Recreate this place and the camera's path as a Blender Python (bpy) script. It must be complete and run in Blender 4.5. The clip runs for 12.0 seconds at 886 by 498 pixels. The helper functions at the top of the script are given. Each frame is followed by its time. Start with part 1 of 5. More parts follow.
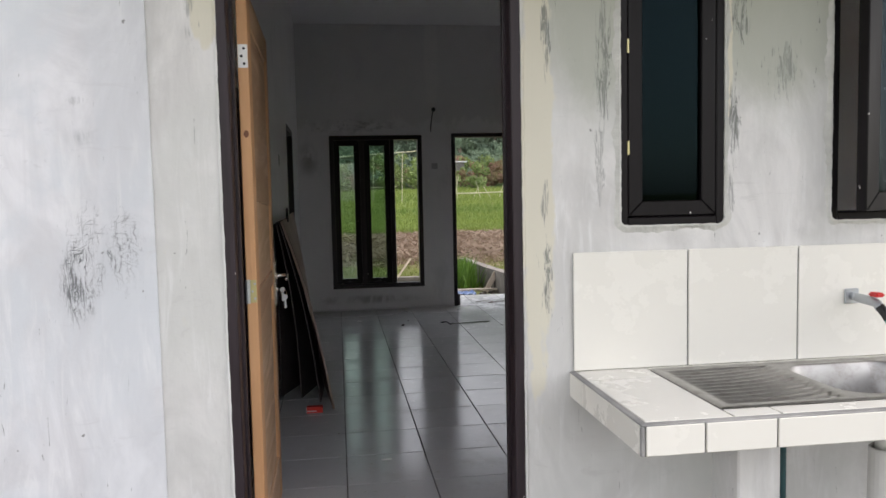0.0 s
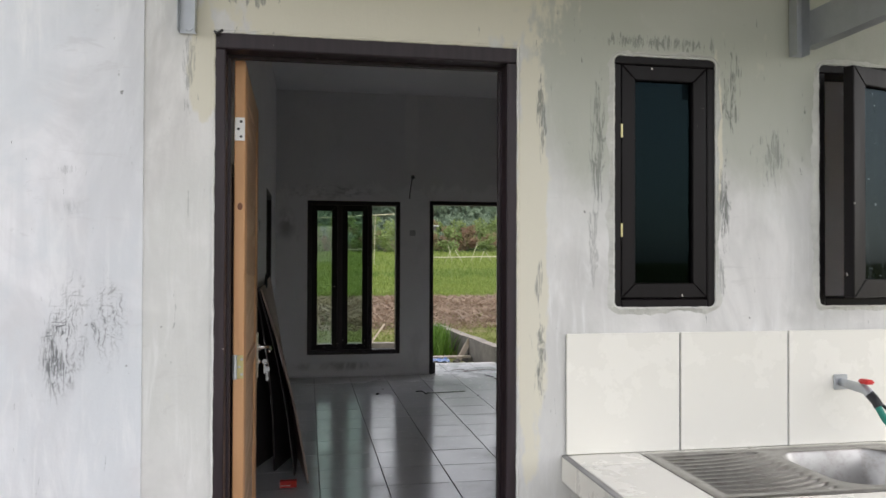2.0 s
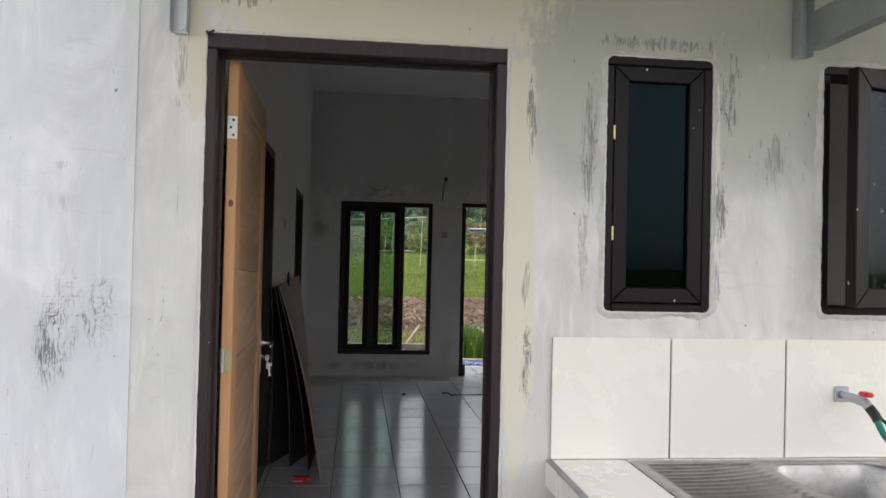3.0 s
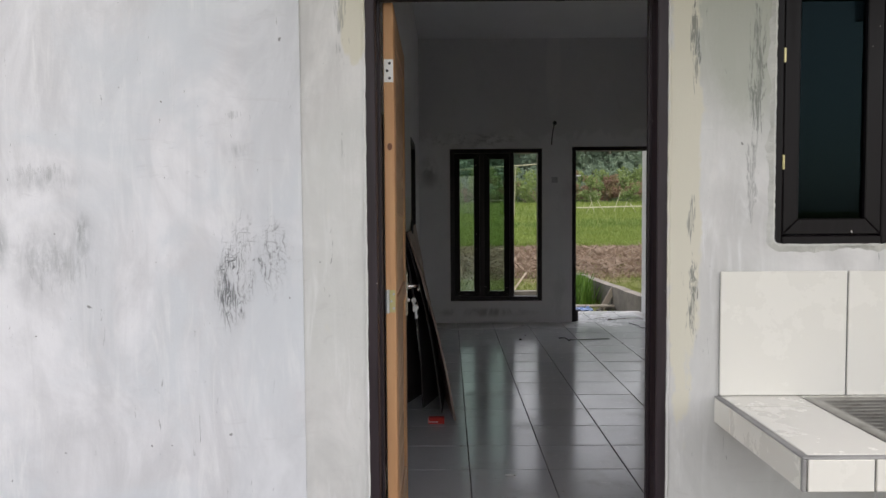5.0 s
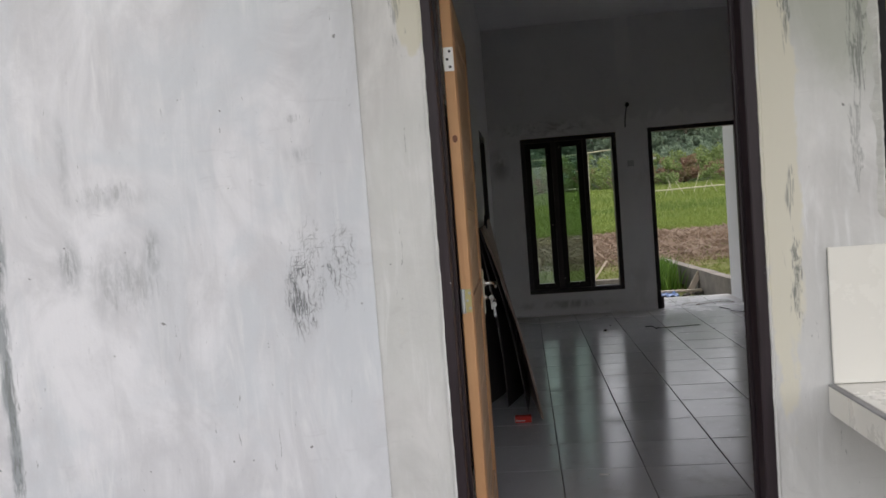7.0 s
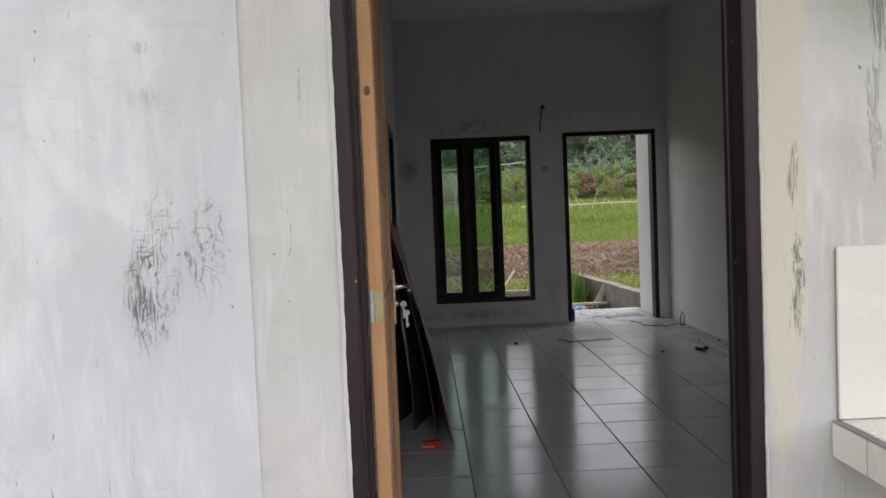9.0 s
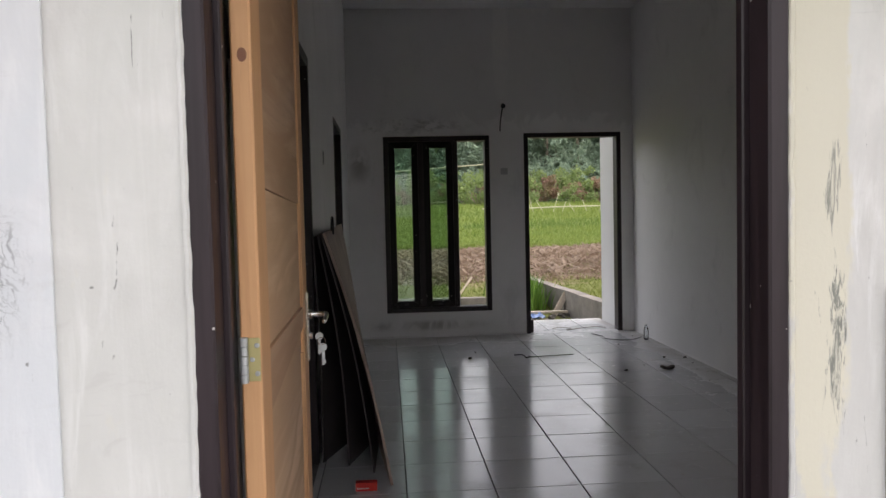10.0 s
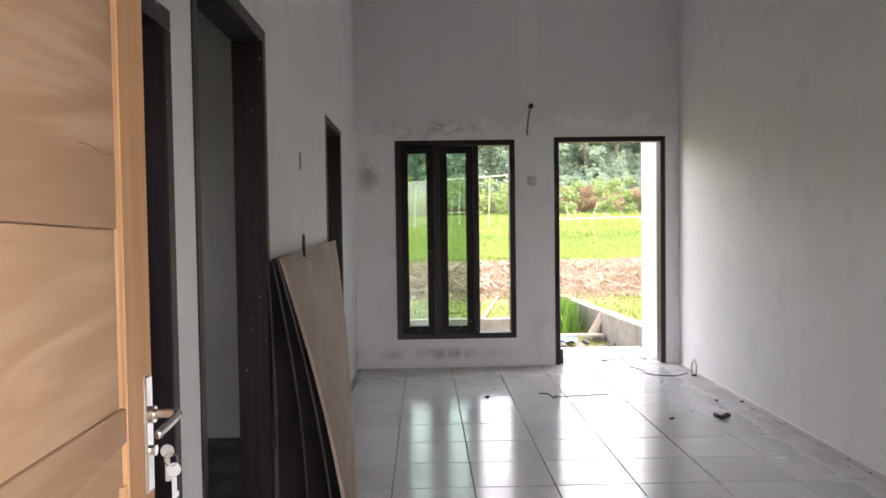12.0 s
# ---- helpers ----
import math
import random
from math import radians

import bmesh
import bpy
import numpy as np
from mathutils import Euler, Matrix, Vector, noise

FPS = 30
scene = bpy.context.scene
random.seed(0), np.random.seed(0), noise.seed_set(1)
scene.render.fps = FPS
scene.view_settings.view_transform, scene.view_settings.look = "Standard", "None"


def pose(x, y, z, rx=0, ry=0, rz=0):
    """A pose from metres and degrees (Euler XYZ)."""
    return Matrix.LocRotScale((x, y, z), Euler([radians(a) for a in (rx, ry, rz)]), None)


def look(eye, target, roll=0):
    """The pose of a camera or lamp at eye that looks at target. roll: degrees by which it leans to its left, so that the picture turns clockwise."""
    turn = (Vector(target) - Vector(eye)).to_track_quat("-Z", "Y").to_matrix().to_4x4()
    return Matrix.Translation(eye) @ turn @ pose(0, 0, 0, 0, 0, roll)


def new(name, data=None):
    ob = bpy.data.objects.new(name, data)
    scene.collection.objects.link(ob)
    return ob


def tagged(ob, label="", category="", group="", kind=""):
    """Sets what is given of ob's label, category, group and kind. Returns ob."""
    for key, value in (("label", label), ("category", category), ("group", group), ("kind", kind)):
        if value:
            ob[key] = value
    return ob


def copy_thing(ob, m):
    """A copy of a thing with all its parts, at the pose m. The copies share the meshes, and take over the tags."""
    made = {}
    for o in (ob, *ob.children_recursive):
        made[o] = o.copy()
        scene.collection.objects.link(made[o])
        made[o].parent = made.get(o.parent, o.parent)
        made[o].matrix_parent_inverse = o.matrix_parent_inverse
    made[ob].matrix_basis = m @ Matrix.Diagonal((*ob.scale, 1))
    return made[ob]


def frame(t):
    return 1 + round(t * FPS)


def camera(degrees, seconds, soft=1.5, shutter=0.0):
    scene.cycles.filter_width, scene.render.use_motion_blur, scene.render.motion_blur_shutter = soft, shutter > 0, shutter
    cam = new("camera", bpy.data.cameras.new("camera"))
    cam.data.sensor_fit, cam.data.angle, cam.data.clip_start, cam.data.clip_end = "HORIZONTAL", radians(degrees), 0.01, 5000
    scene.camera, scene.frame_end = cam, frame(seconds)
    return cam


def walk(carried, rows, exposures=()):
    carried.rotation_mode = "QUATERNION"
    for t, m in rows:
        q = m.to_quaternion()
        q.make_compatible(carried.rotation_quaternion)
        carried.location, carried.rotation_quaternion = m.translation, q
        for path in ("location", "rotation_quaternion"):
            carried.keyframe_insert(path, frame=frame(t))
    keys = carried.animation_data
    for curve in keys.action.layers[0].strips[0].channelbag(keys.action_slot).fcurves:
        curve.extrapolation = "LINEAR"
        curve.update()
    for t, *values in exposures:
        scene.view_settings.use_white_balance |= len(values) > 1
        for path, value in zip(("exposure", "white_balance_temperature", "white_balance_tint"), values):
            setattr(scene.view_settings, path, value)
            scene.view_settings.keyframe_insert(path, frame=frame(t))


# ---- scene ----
cam = camera(60.6, 12.0, 1.5, 0.15)
PATH = [
    (0, (-0.107, -2.406, 1.318), (0.166, -0.43, 1.176), -1.2),
    (0.5, (-0.085, -2.418, 1.321), (0.303, -0.459, 1.198), -0.8),
    (1, (-0.1, -2.448, 1.329), (0.412, -0.517, 1.226), -1.3),
    (1.5, (-0.16, -2.427, 1.346), (0.349, -0.493, 1.323), -0.7),
    (2, (-0.177, -2.371, 1.365), (0.175, -0.402, 1.389), 0.2),
    (2.5, (-0.044, -2.381, 1.376), (0.203, -0.397, 1.406), 1.0),
    (2.7, (0.022, -2.397, 1.364), (0.269, -0.412, 1.401), 1.5),
    (4.3, (-0.085, -2.406, 1.347), (-0.112, -0.407, 1.278), -1.6),
    (4.5, (-0.14, -2.396, 1.337), (-0.192, -0.398, 1.255), -1.3),
    (5, (-0.198, -2.385, 1.319), (-0.213, -0.388, 1.216), -0.4),
    (5.5, (-0.18, -2.327, 1.318), (-0.169, -0.329, 1.235), -0.4),
    (6, (-0.113, -2.179, 1.317), (-0.216, -0.181, 1.316), -0.8),
    (6.5, (-0.167, -2.192, 1.306), (-0.489, -0.218, 1.308), -2.3),
    (7, (-0.194, -2.26, 1.313), (-0.411, -0.274, 1.207), -4.4),
    (7.5, (-0.166, -2.119, 1.282), (-0.227, -0.124, 1.151), -3.6),
    (7.7, (-0.138, -2.005, 1.278), (-0.198, -0.009, 1.169), -3.1),
    (9.3, (-0.278, -1.552, 1.229), (-0.195, 0.443, 1.134), -1.5),
    (9.5, (-0.268, -1.42, 1.243), (-0.162, 0.574, 1.134), -0.8),
    (10, (-0.156, -1.178, 1.259), (-0.011, 0.815, 1.162), -1.3),
    (10.5, (-0.104, -1.045, 1.262), (0.024, 0.947, 1.14), -1.6),
    (11, (-0.068, -0.79, 1.253), (0.094, 1.196, 1.088), -0.6),
    (11.5, (0.012, -0.529, 1.286), (0.257, 1.451, 1.155), -3.4),
    (12, (0.077, -0.307, 1.293), (0.125, 1.692, 1.223), -0.8),
]
EXPOSURES = [(0.0, 1.50, 6880, 14), (2.5, 1.50, 6880, 13), (4.5, 1.38, 6940, 14), (7.0, 1.18, 6980, 14), (7.7, 1.22, 6980, 14), (9.3, 1.47, 6980, 15), (10.0, 1.74, 7030, 16), (10.5, 2.15, 7080, 17), (11.2, 3.05, 7050, 17), (12.0, 3.58, 7150, 19)]
walk(cam, [(t, look(eye, target, roll)) for t, eye, target, roll in PATH], EXPOSURES)

# ---- sky and sun: a bright overcast afternoon ----
world = bpy.data.worlds.new("sky")
scene.world = world
world.use_nodes = True
wn = world.node_tree
sky = wn.nodes.new("ShaderNodeTexSky")
sky.sky_type, sky.sun_disc = "NISHITA", False
sky.sun_elevation, sky.sun_rotation = radians(55), radians(94)
sky.dust_density, sky.air_density = 1.5, 1.0
pale = wn.nodes.new("ShaderNodeHueSaturation")
pale.inputs["Saturation"].default_value = 0.3
wn.links.new(sky.outputs[0], pale.inputs["Color"])
wn.links.new(pale.outputs[0], wn.nodes["Background"].inputs[0])
wn.nodes["Background"].inputs[1].default_value = 0.15
sun_data = bpy.data.lights.new("sun", "SUN")
sun_data.energy, sun_data.angle, sun_data.color = 0.5, radians(40), (1.0, 0.96, 0.9)
sun_ob = new("sun", sun_data)
sun_ob.matrix_world = look((8.4, -0.6, 12.0), (0, 0, 0))


# ---- material builder ----
class Mat:
    def __init__(self, name):
        self.m = bpy.data.materials.new(name)
        self.m.use_nodes = True
        self.t = self.m.node_tree
        self.b = self.t.nodes["Principled BSDF"]
        self.co = None

    def put(self, socket, value):
        if isinstance(value, bpy.types.NodeSocket):
            self.t.links.new(value, socket)
        elif isinstance(value, (tuple, list)) and len(value) == 3 and socket.type == "RGBA":
            socket.default_value = (*value, 1)
        else:
            socket.default_value = value

    def node(self, kind, ins=None, operation="", interpolation="", data=""):
        n = self.t.nodes.new(kind)
        if operation:
            n.operation = operation
        if interpolation:
            n.interpolation_type = interpolation
        if data:
            n.data_type = data
        for k, v in (ins or {}).items():
            self.put(n.inputs[k], v)
        return n

    def at(self, sx=1, sy=1, sz=1, dx=0, dy=0, dz=0, rot=(0, 0, 0)):
        if self.co is None:
            self.co = self.node("ShaderNodeTexCoord").outputs["Object"]
        n = self.node("ShaderNodeMapping", {"Vector": self.co, "Location": (dx, dy, dz), "Scale": (sx, sy, sz), "Rotation": rot})
        return n.outputs[0]

    def noise(self, vec, scale, detail=4, rough=0.55, warp=0.0):
        return self.node("ShaderNodeTexNoise", {"Vector": vec, "Scale": scale, "Detail": detail, "Roughness": rough, "Distortion": warp}).outputs["Fac"]

    def ramp(self, f, lo, hi, a=0.0, b=1.0):
        n = self.node("ShaderNodeMapRange", {"Value": f, "From Min": lo, "From Max": hi, "To Min": a, "To Max": b}, interpolation="SMOOTHSTEP")
        return n.outputs[0]

    def math(self, op, a, b=0.0):
        return self.node("ShaderNodeMath", {0: a, 1: b}, operation=op).outputs[0]

    def mix(self, f, a, b):
        n = self.node("ShaderNodeMix", None, data="RGBA")
        self.put(n.inputs[0], f), self.put(n.inputs[6], a), self.put(n.inputs[7], b)
        return n.outputs[2]

    def blob(self, x, z, rx, rz, soft=0.6):
        """A soft upright ellipse on a wall, 1 in its middle."""
        v = self.at(1 / rx, 0, 1 / rz, -x / rx, 0, -z / rz)
        d = self.node("ShaderNodeVectorMath", {0: v}, operation="LENGTH").outputs["Value"]
        return self.ramp(d, 1.0, 1.0 - soft)

    def rand(self):
        return self.node("ShaderNodeObjectInfo").outputs["Random"]

    def island(self):
        return self.node("ShaderNodeNewGeometry").outputs["Random Per Island"]

    def done(self, color, rough=0.6, metal=0.0, bump=None, depth=0.002, strength=0.5, spec=0.5):
        self.put(self.b.inputs["Base Color"], color), self.put(self.b.inputs["Roughness"], rough)
        self.put(self.b.inputs["Metallic"], metal), self.put(self.b.inputs["Specular IOR Level"], spec)
        if bump is not None:
            n = self.node("ShaderNodeBump", {"Height": bump, "Distance": depth, "Strength": strength})
            self.t.links.new(n.outputs[0], self.b.inputs["Normal"])
        return self.m


def plain(name, color, rough=0.5, metal=0.0, vary=0.12, scale=18):
    g = Mat(name)
    n = g.noise(g.at(), scale)
    dark = tuple(c * (1 - vary) for c in color)
    light = tuple(min(1, c * (1 + vary)) for c in color)
    fine = g.noise(g.at(), scale * 9, 3)
    return g.done(g.mix(n, dark, light), g.ramp(fine, 0.2, 0.8, max(0.03, rough - 0.07), rough + 0.07), metal, fine, 0.0006, 0.3)


def outer_plaster(name, tone, wash, patches, bare, raw=(), zone_tone=(0.45, 0.465, 0.41), strength=0.7, grainy=(1.5, 1.0), ragged_by=0.25):
    """Brushed white wall paint, thin in places, with bare mortar patches and scuffs."""
    g = Mat(name)
    broad = g.noise(g.at(), 1.5, 6, 0.6, 0.6)
    cloud = g.noise(g.at(1.6, 1.6, 0.9), 2.1, 6, 0.65, 0.8)
    streak = g.noise(g.at(5, 5, 0.8), 1.5, 6, 0.65, 0.9)
    brush = g.noise(g.at(13, 13, 1.7), 1.5, 6, 0.68, 1.1)
    col = g.mix(g.ramp(cloud, 0.34, 0.66), tuple(c * 0.77 for c in tone), tone)
    col = g.mix(g.ramp(streak, 0.5, 0.68, 0, 0.5), col, tuple(c * 0.8 for c in tone))
    col = g.mix(g.ramp(broad, 0.46, 0.64, 0, 0.8), col, wash)
    roller = g.noise(g.at(3.4, 3.4, 0.75, 11), 1.0, 5, 0.6, 0.35)
    col = g.mix(g.ramp(roller, 0.50, 0.57, 0, 0.34), col, tuple(c * 0.93 for c in wash))
    trowel = g.noise(g.at(4, 4, 15, 2, rot=(0, 0.5, 0)), 1.0, 6, 0.7, 1.6)
    col = g.mix(g.math("MULTIPLY", g.ramp(trowel, 0.58, 0.66, 0, 0.4), g.ramp(g.noise(g.at(1, 1, 1, 21), 1.6, 3), 0.45, 0.6)), col, tuple(c * 0.72 for c in tone))
    white = g.math("MULTIPLY", g.ramp(brush, 0.47, 0.7), g.ramp(g.noise(g.at(2, 2, 1.2, 7), 1.7, 4), 0.42, 0.62))
    col = g.mix(g.math("MULTIPLY", white, 0.5), col, (0.85, 0.85, 0.85))
    fine = g.noise(g.at(), 70, 5, 0.65)
    # broad soft zones of a second tone, ragged by noise
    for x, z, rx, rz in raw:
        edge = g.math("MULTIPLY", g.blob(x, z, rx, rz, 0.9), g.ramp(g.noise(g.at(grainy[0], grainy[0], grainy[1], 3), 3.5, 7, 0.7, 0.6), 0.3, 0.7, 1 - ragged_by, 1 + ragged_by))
        col = g.mix(g.ramp(edge, 0.1, 0.75, 0, strength), col, zone_tone)
    for x, z, rx, rz in bare:
        edge = g.math("ADD", g.blob(x, z, rx, rz, 0.7), g.ramp(g.noise(g.at(3, 3, 1.3), 6, 6, 0.65), 0.3, 0.7, -0.3, 0.3))
        col = g.mix(g.ramp(edge, 0.25, 0.6, 0, 0.92), col, (0.665, 0.635, 0.525))
    ragged = g.noise(g.at(48, 48, 6.5), 1.0, 7, 0.72, 1.4)
    thin = g.noise(g.at(120, 120, 14), 1.0, 4, 0.7, 0.6)
    worn = g.math("ADD", ragged, g.math("MULTIPLY", g.math("SUBTRACT", thin, 0.5), 0.35))
    scrape = g.ramp(g.noise(g.at(95, 95, 7, 5, rot=(0, 0.06, 0)), 1.0, 5, 0.75, 2.2), 0.40, 0.56, 0.12, 1.0)
    for x, z, rx, rz, force in patches:
        m = g.math("ADD", g.blob(x, z, rx * 1.2, rz * 1.3, 1.0), g.math("MULTIPLY", g.math("SUBTRACT", worn, 0.5), 3.4))
        m = g.math("MULTIPLY", g.ramp(m, 0.62, 0.80), scrape)
        col = g.mix(g.math("MULTIPLY", m, force), col, (0.15, 0.16, 0.15))
    specks = g.ramp(g.noise(g.at(), 34, 2, 0.4), 0.765, 0.785)
    col = g.mix(g.math("MULTIPLY", specks, 0.7), col, (0.12, 0.12, 0.11))
    return g, col, g.math("ADD", g.math("MULTIPLY", brush, 0.6), g.math("MULTIPLY", fine, 0.5))


def make_left_plaster():
    g, col, relief = outer_plaster("painted_plaster_bluish", (0.80, 0.80, 0.82), (0.65, 0.68, 0.71),
        [(-1.875, 2.05, 0.045, 0.26, 0.9), (-1.875, 1.72, 0.05, 0.2, 0.9), (-1.890, 1.3, 0.055, 0.3, 0.95), (-1.875, 0.8, 0.035, 0.45, 0.6),
         (-1.640, 1.24, 0.03, 0.06, 0.5), (-1.355, 1.27, 0.025, 0.06, 0.4), (-1.475, 1.45, 0.15, 0.04, 0.25), (-0.865, 1.62, 0.05, 0.02, 0.3), (-1.425, 1.15, 0.16, 0.1, 0.2)], [],
        [(-1.875, 2.08, 0.05, 0.4), (-1.872, 1.72, 0.055, 0.3), (-1.888, 1.3, 0.07, 0.3), (-1.885, 0.98, 0.045, 0.4), (-1.88, 0.62, 0.035, 0.3)], (0.29, 0.315, 0.325), 0.85, (14, 2.2), 0.8)
    # a scrubbed, scratched patch with rust-black strokes
    # the strokes run as broken arcs, as a scrubbing brush would draw them
    sep = g.node("ShaderNodeSeparateXYZ", {0: g.at()})
    wobble = g.math("MULTIPLY", g.noise(g.at(), 11, 4, 0.6), 0.06)

    def arcs(cx, cz, squash, density, along, shift):
        dx, dz = g.math("SUBTRACT", sep.outputs[0], cx), g.math("MULTIPLY", g.math("SUBTRACT", sep.outputs[2], cz), squash)
        out = g.math("SQRT", g.math("ADD", g.math("MULTIPLY", dx, dx), g.math("MULTIPLY", dz, dz)))
        v = g.node("ShaderNodeCombineXYZ", {0: g.math("MULTIPLY", g.math("ADD", out, wobble), density), 1: g.math("MULTIPLY", g.math("ARCTAN2", dz, dx), along), 2: shift}).outputs[0]
        return g.ramp(g.noise(v, 1.0, 4, 0.65, 0.5), 0.53, 0.63)

    area = g.math("MAXIMUM", g.blob(-0.88, 1.09, 0.11, 0.23, 0.9), g.math("MULTIPLY", g.blob(-0.80, 1.19, 0.19, 0.26, 0.85), 0.56))
    broken = g.ramp(g.noise(g.at(13, 13, 7, 3), 1.0, 5, 0.65, 0.8), 0.38, 0.6, 0.25, 1.0)
    m = g.math("MAXIMUM", arcs(-0.66, 1.16, 0.5, 130, 2.5, 0.0), g.math("MULTIPLY", arcs(-0.74, 1.04, 0.62, 260, 4.0, 7.0), 0.85))
    m = g.math("MAXIMUM", m, g.math("MULTIPLY", arcs(-0.83, 0.92, 0.8, 210, 3.5, 13.0), 0.8))
    slant = g.ramp(g.noise(g.at(150, 150, 9, rot=(0, -0.3, 0)), 1.0, 4, 0.68, 1.0), 0.54, 0.63)
    m = g.math("MULTIPLY", g.math("MULTIPLY", area, broken), g.math("MAXIMUM", m, g.math("MULTIPLY", slant, 0.8)))
    col = g.mix(g.math("MULTIPLY", area, 0.36), col, (0.44, 0.46, 0.48))
    core = g.math("MULTIPLY", g.blob(-0.90, 1.07, 0.05, 0.17, 0.9), g.ramp(g.noise(g.at(60, 60, 8), 1.0, 6, 0.75, 1.5), 0.42, 0.58))
    m = g.math("MAXIMUM", m, g.math("MULTIPLY", core, 0.75))
    col = g.mix(g.ramp(m, 0.10, 0.66, 0, 0.9), col, (0.13, 0.135, 0.14))
    for x, z, rx, rz, force in ((-1.627, 1.22, 0.06, 0.13, 0.75), (-1.35, 1.25, 0.045, 0.1, 0.6), (-1.47, 1.42, 0.2, 0.05, 0.45), (-1.45, 1.16, 0.2, 0.16, 0.4), (-0.856, 1.51, 0.06, 0.035, 0.5), (-1.62, 1.55, 0.03, 0.2, 0.35)):
        smudge = g.math("MULTIPLY", g.blob(x, z, rx, rz, 0.95), g.ramp(g.noise(g.at(26, 26, 9, 4, rot=(0, 0.5, 0)), 1.0, 6, 0.72, 1.8), 0.36, 0.62, 0.15, 1.0))
        col = g.mix(g.math("MULTIPLY", smudge, force), col, (0.30, 0.32, 0.33))
    return g.done(col, 0.75, 0, relief, 0.0025, 0.6, 0.3)


def make_right_plaster():
    g, col, relief = outer_plaster("painted_plaster_warm", (0.73, 0.72, 0.70), (0.61, 0.615, 0.59),
        [(1.245, 1.92, 0.05, 0.22, 0.9), (1.22, 1.55, 0.035, 0.2, 0.9), (1.205, 1.3, 0.03, 0.12, 0.6), (0.765, 1.75, 0.045, 0.3, 0.75), (0.75, 1.4, 0.03, 0.2, 0.5),
         (0.575, 1.85, 0.03, 0.2, 0.8), (0.57, 1.02, 0.035, 0.2, 0.85), (0.56, 1.3, 0.025, 0.12, 0.7), (1.4, 1.72, 0.09, 0.14, 0.6), (2.02, 1.35, 0.045, 0.25, 0.85),
         (2.01, 1.8, 0.04, 0.3, 0.6), (2.33, 0.82, 0.06, 0.1, 0.8), (1.0, 2.09, 0.3, 0.04, 0.7), (-0.36, 2.17, 0.16, 0.05, 0.7), (-0.53, 1.95, 0.03, 0.2, 0.5),
         (1.3, 0.5, 0.05, 0.2, 0.6)],
        [(0.538, 1.4, 0.08, 1.05), (0.05, 2.2, 0.8, 0.34), (-0.49, 1.95, 0.06, 0.25), (1.19, 1.75, 0.035, 0.4)],
        # greenish grey zones that darken the upper wall
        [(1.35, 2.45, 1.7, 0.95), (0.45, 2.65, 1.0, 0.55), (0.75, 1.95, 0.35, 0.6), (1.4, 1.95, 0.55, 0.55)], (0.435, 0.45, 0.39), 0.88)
    return g.done(col, 0.75, 0, relief, 0.0025, 0.6, 0.3)


def make_inner_plaster():
    """White emulsion on float-finished plaster, blotched and grimy."""
    g = Mat("inner_plaster")
    broad = g.noise(g.at(), 1.1, 6, 0.6)
    blotch = g.noise(g.at(1, 1, 0.6), 3.4, 6, 0.65, 0.5)
    col = g.mix(g.ramp(broad, 0.35, 0.7), (0.83, 0.825, 0.83), (0.88, 0.875, 0.88))
    col = g.mix(g.ramp(blotch, 0.55, 0.75, 0, 0.5), col, (0.66, 0.66, 0.66))
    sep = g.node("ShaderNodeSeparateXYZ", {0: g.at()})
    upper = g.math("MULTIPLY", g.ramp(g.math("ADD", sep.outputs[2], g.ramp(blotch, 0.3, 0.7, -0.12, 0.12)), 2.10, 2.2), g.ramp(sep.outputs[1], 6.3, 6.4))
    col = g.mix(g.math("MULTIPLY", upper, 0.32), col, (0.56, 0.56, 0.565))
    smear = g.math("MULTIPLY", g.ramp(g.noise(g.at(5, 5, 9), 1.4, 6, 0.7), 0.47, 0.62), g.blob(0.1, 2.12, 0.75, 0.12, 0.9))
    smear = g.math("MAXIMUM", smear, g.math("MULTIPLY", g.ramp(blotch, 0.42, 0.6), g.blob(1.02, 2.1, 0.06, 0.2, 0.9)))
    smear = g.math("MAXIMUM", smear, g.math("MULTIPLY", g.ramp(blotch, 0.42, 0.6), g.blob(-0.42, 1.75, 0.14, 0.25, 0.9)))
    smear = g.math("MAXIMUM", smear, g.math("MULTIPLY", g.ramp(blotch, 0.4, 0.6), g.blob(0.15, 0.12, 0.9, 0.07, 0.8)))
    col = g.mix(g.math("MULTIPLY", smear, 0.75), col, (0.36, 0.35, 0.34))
    strip = g.math("MULTIPLY", g.blob(1.02, 2.9, 0.1, 0.7, 0.35), g.ramp(blotch, 0.3, 0.6))
    col = g.mix(g.math("MULTIPLY", strip, 0.6), col, (0.86, 0.85, 0.84))
    fine = g.noise(g.at(), 55, 5, 0.6)
    return g.done(col, 0.6, 0, g.math("ADD", fine, g.math("MULTIPLY", blotch, 1.5)), 0.003, 0.5, 0.3)


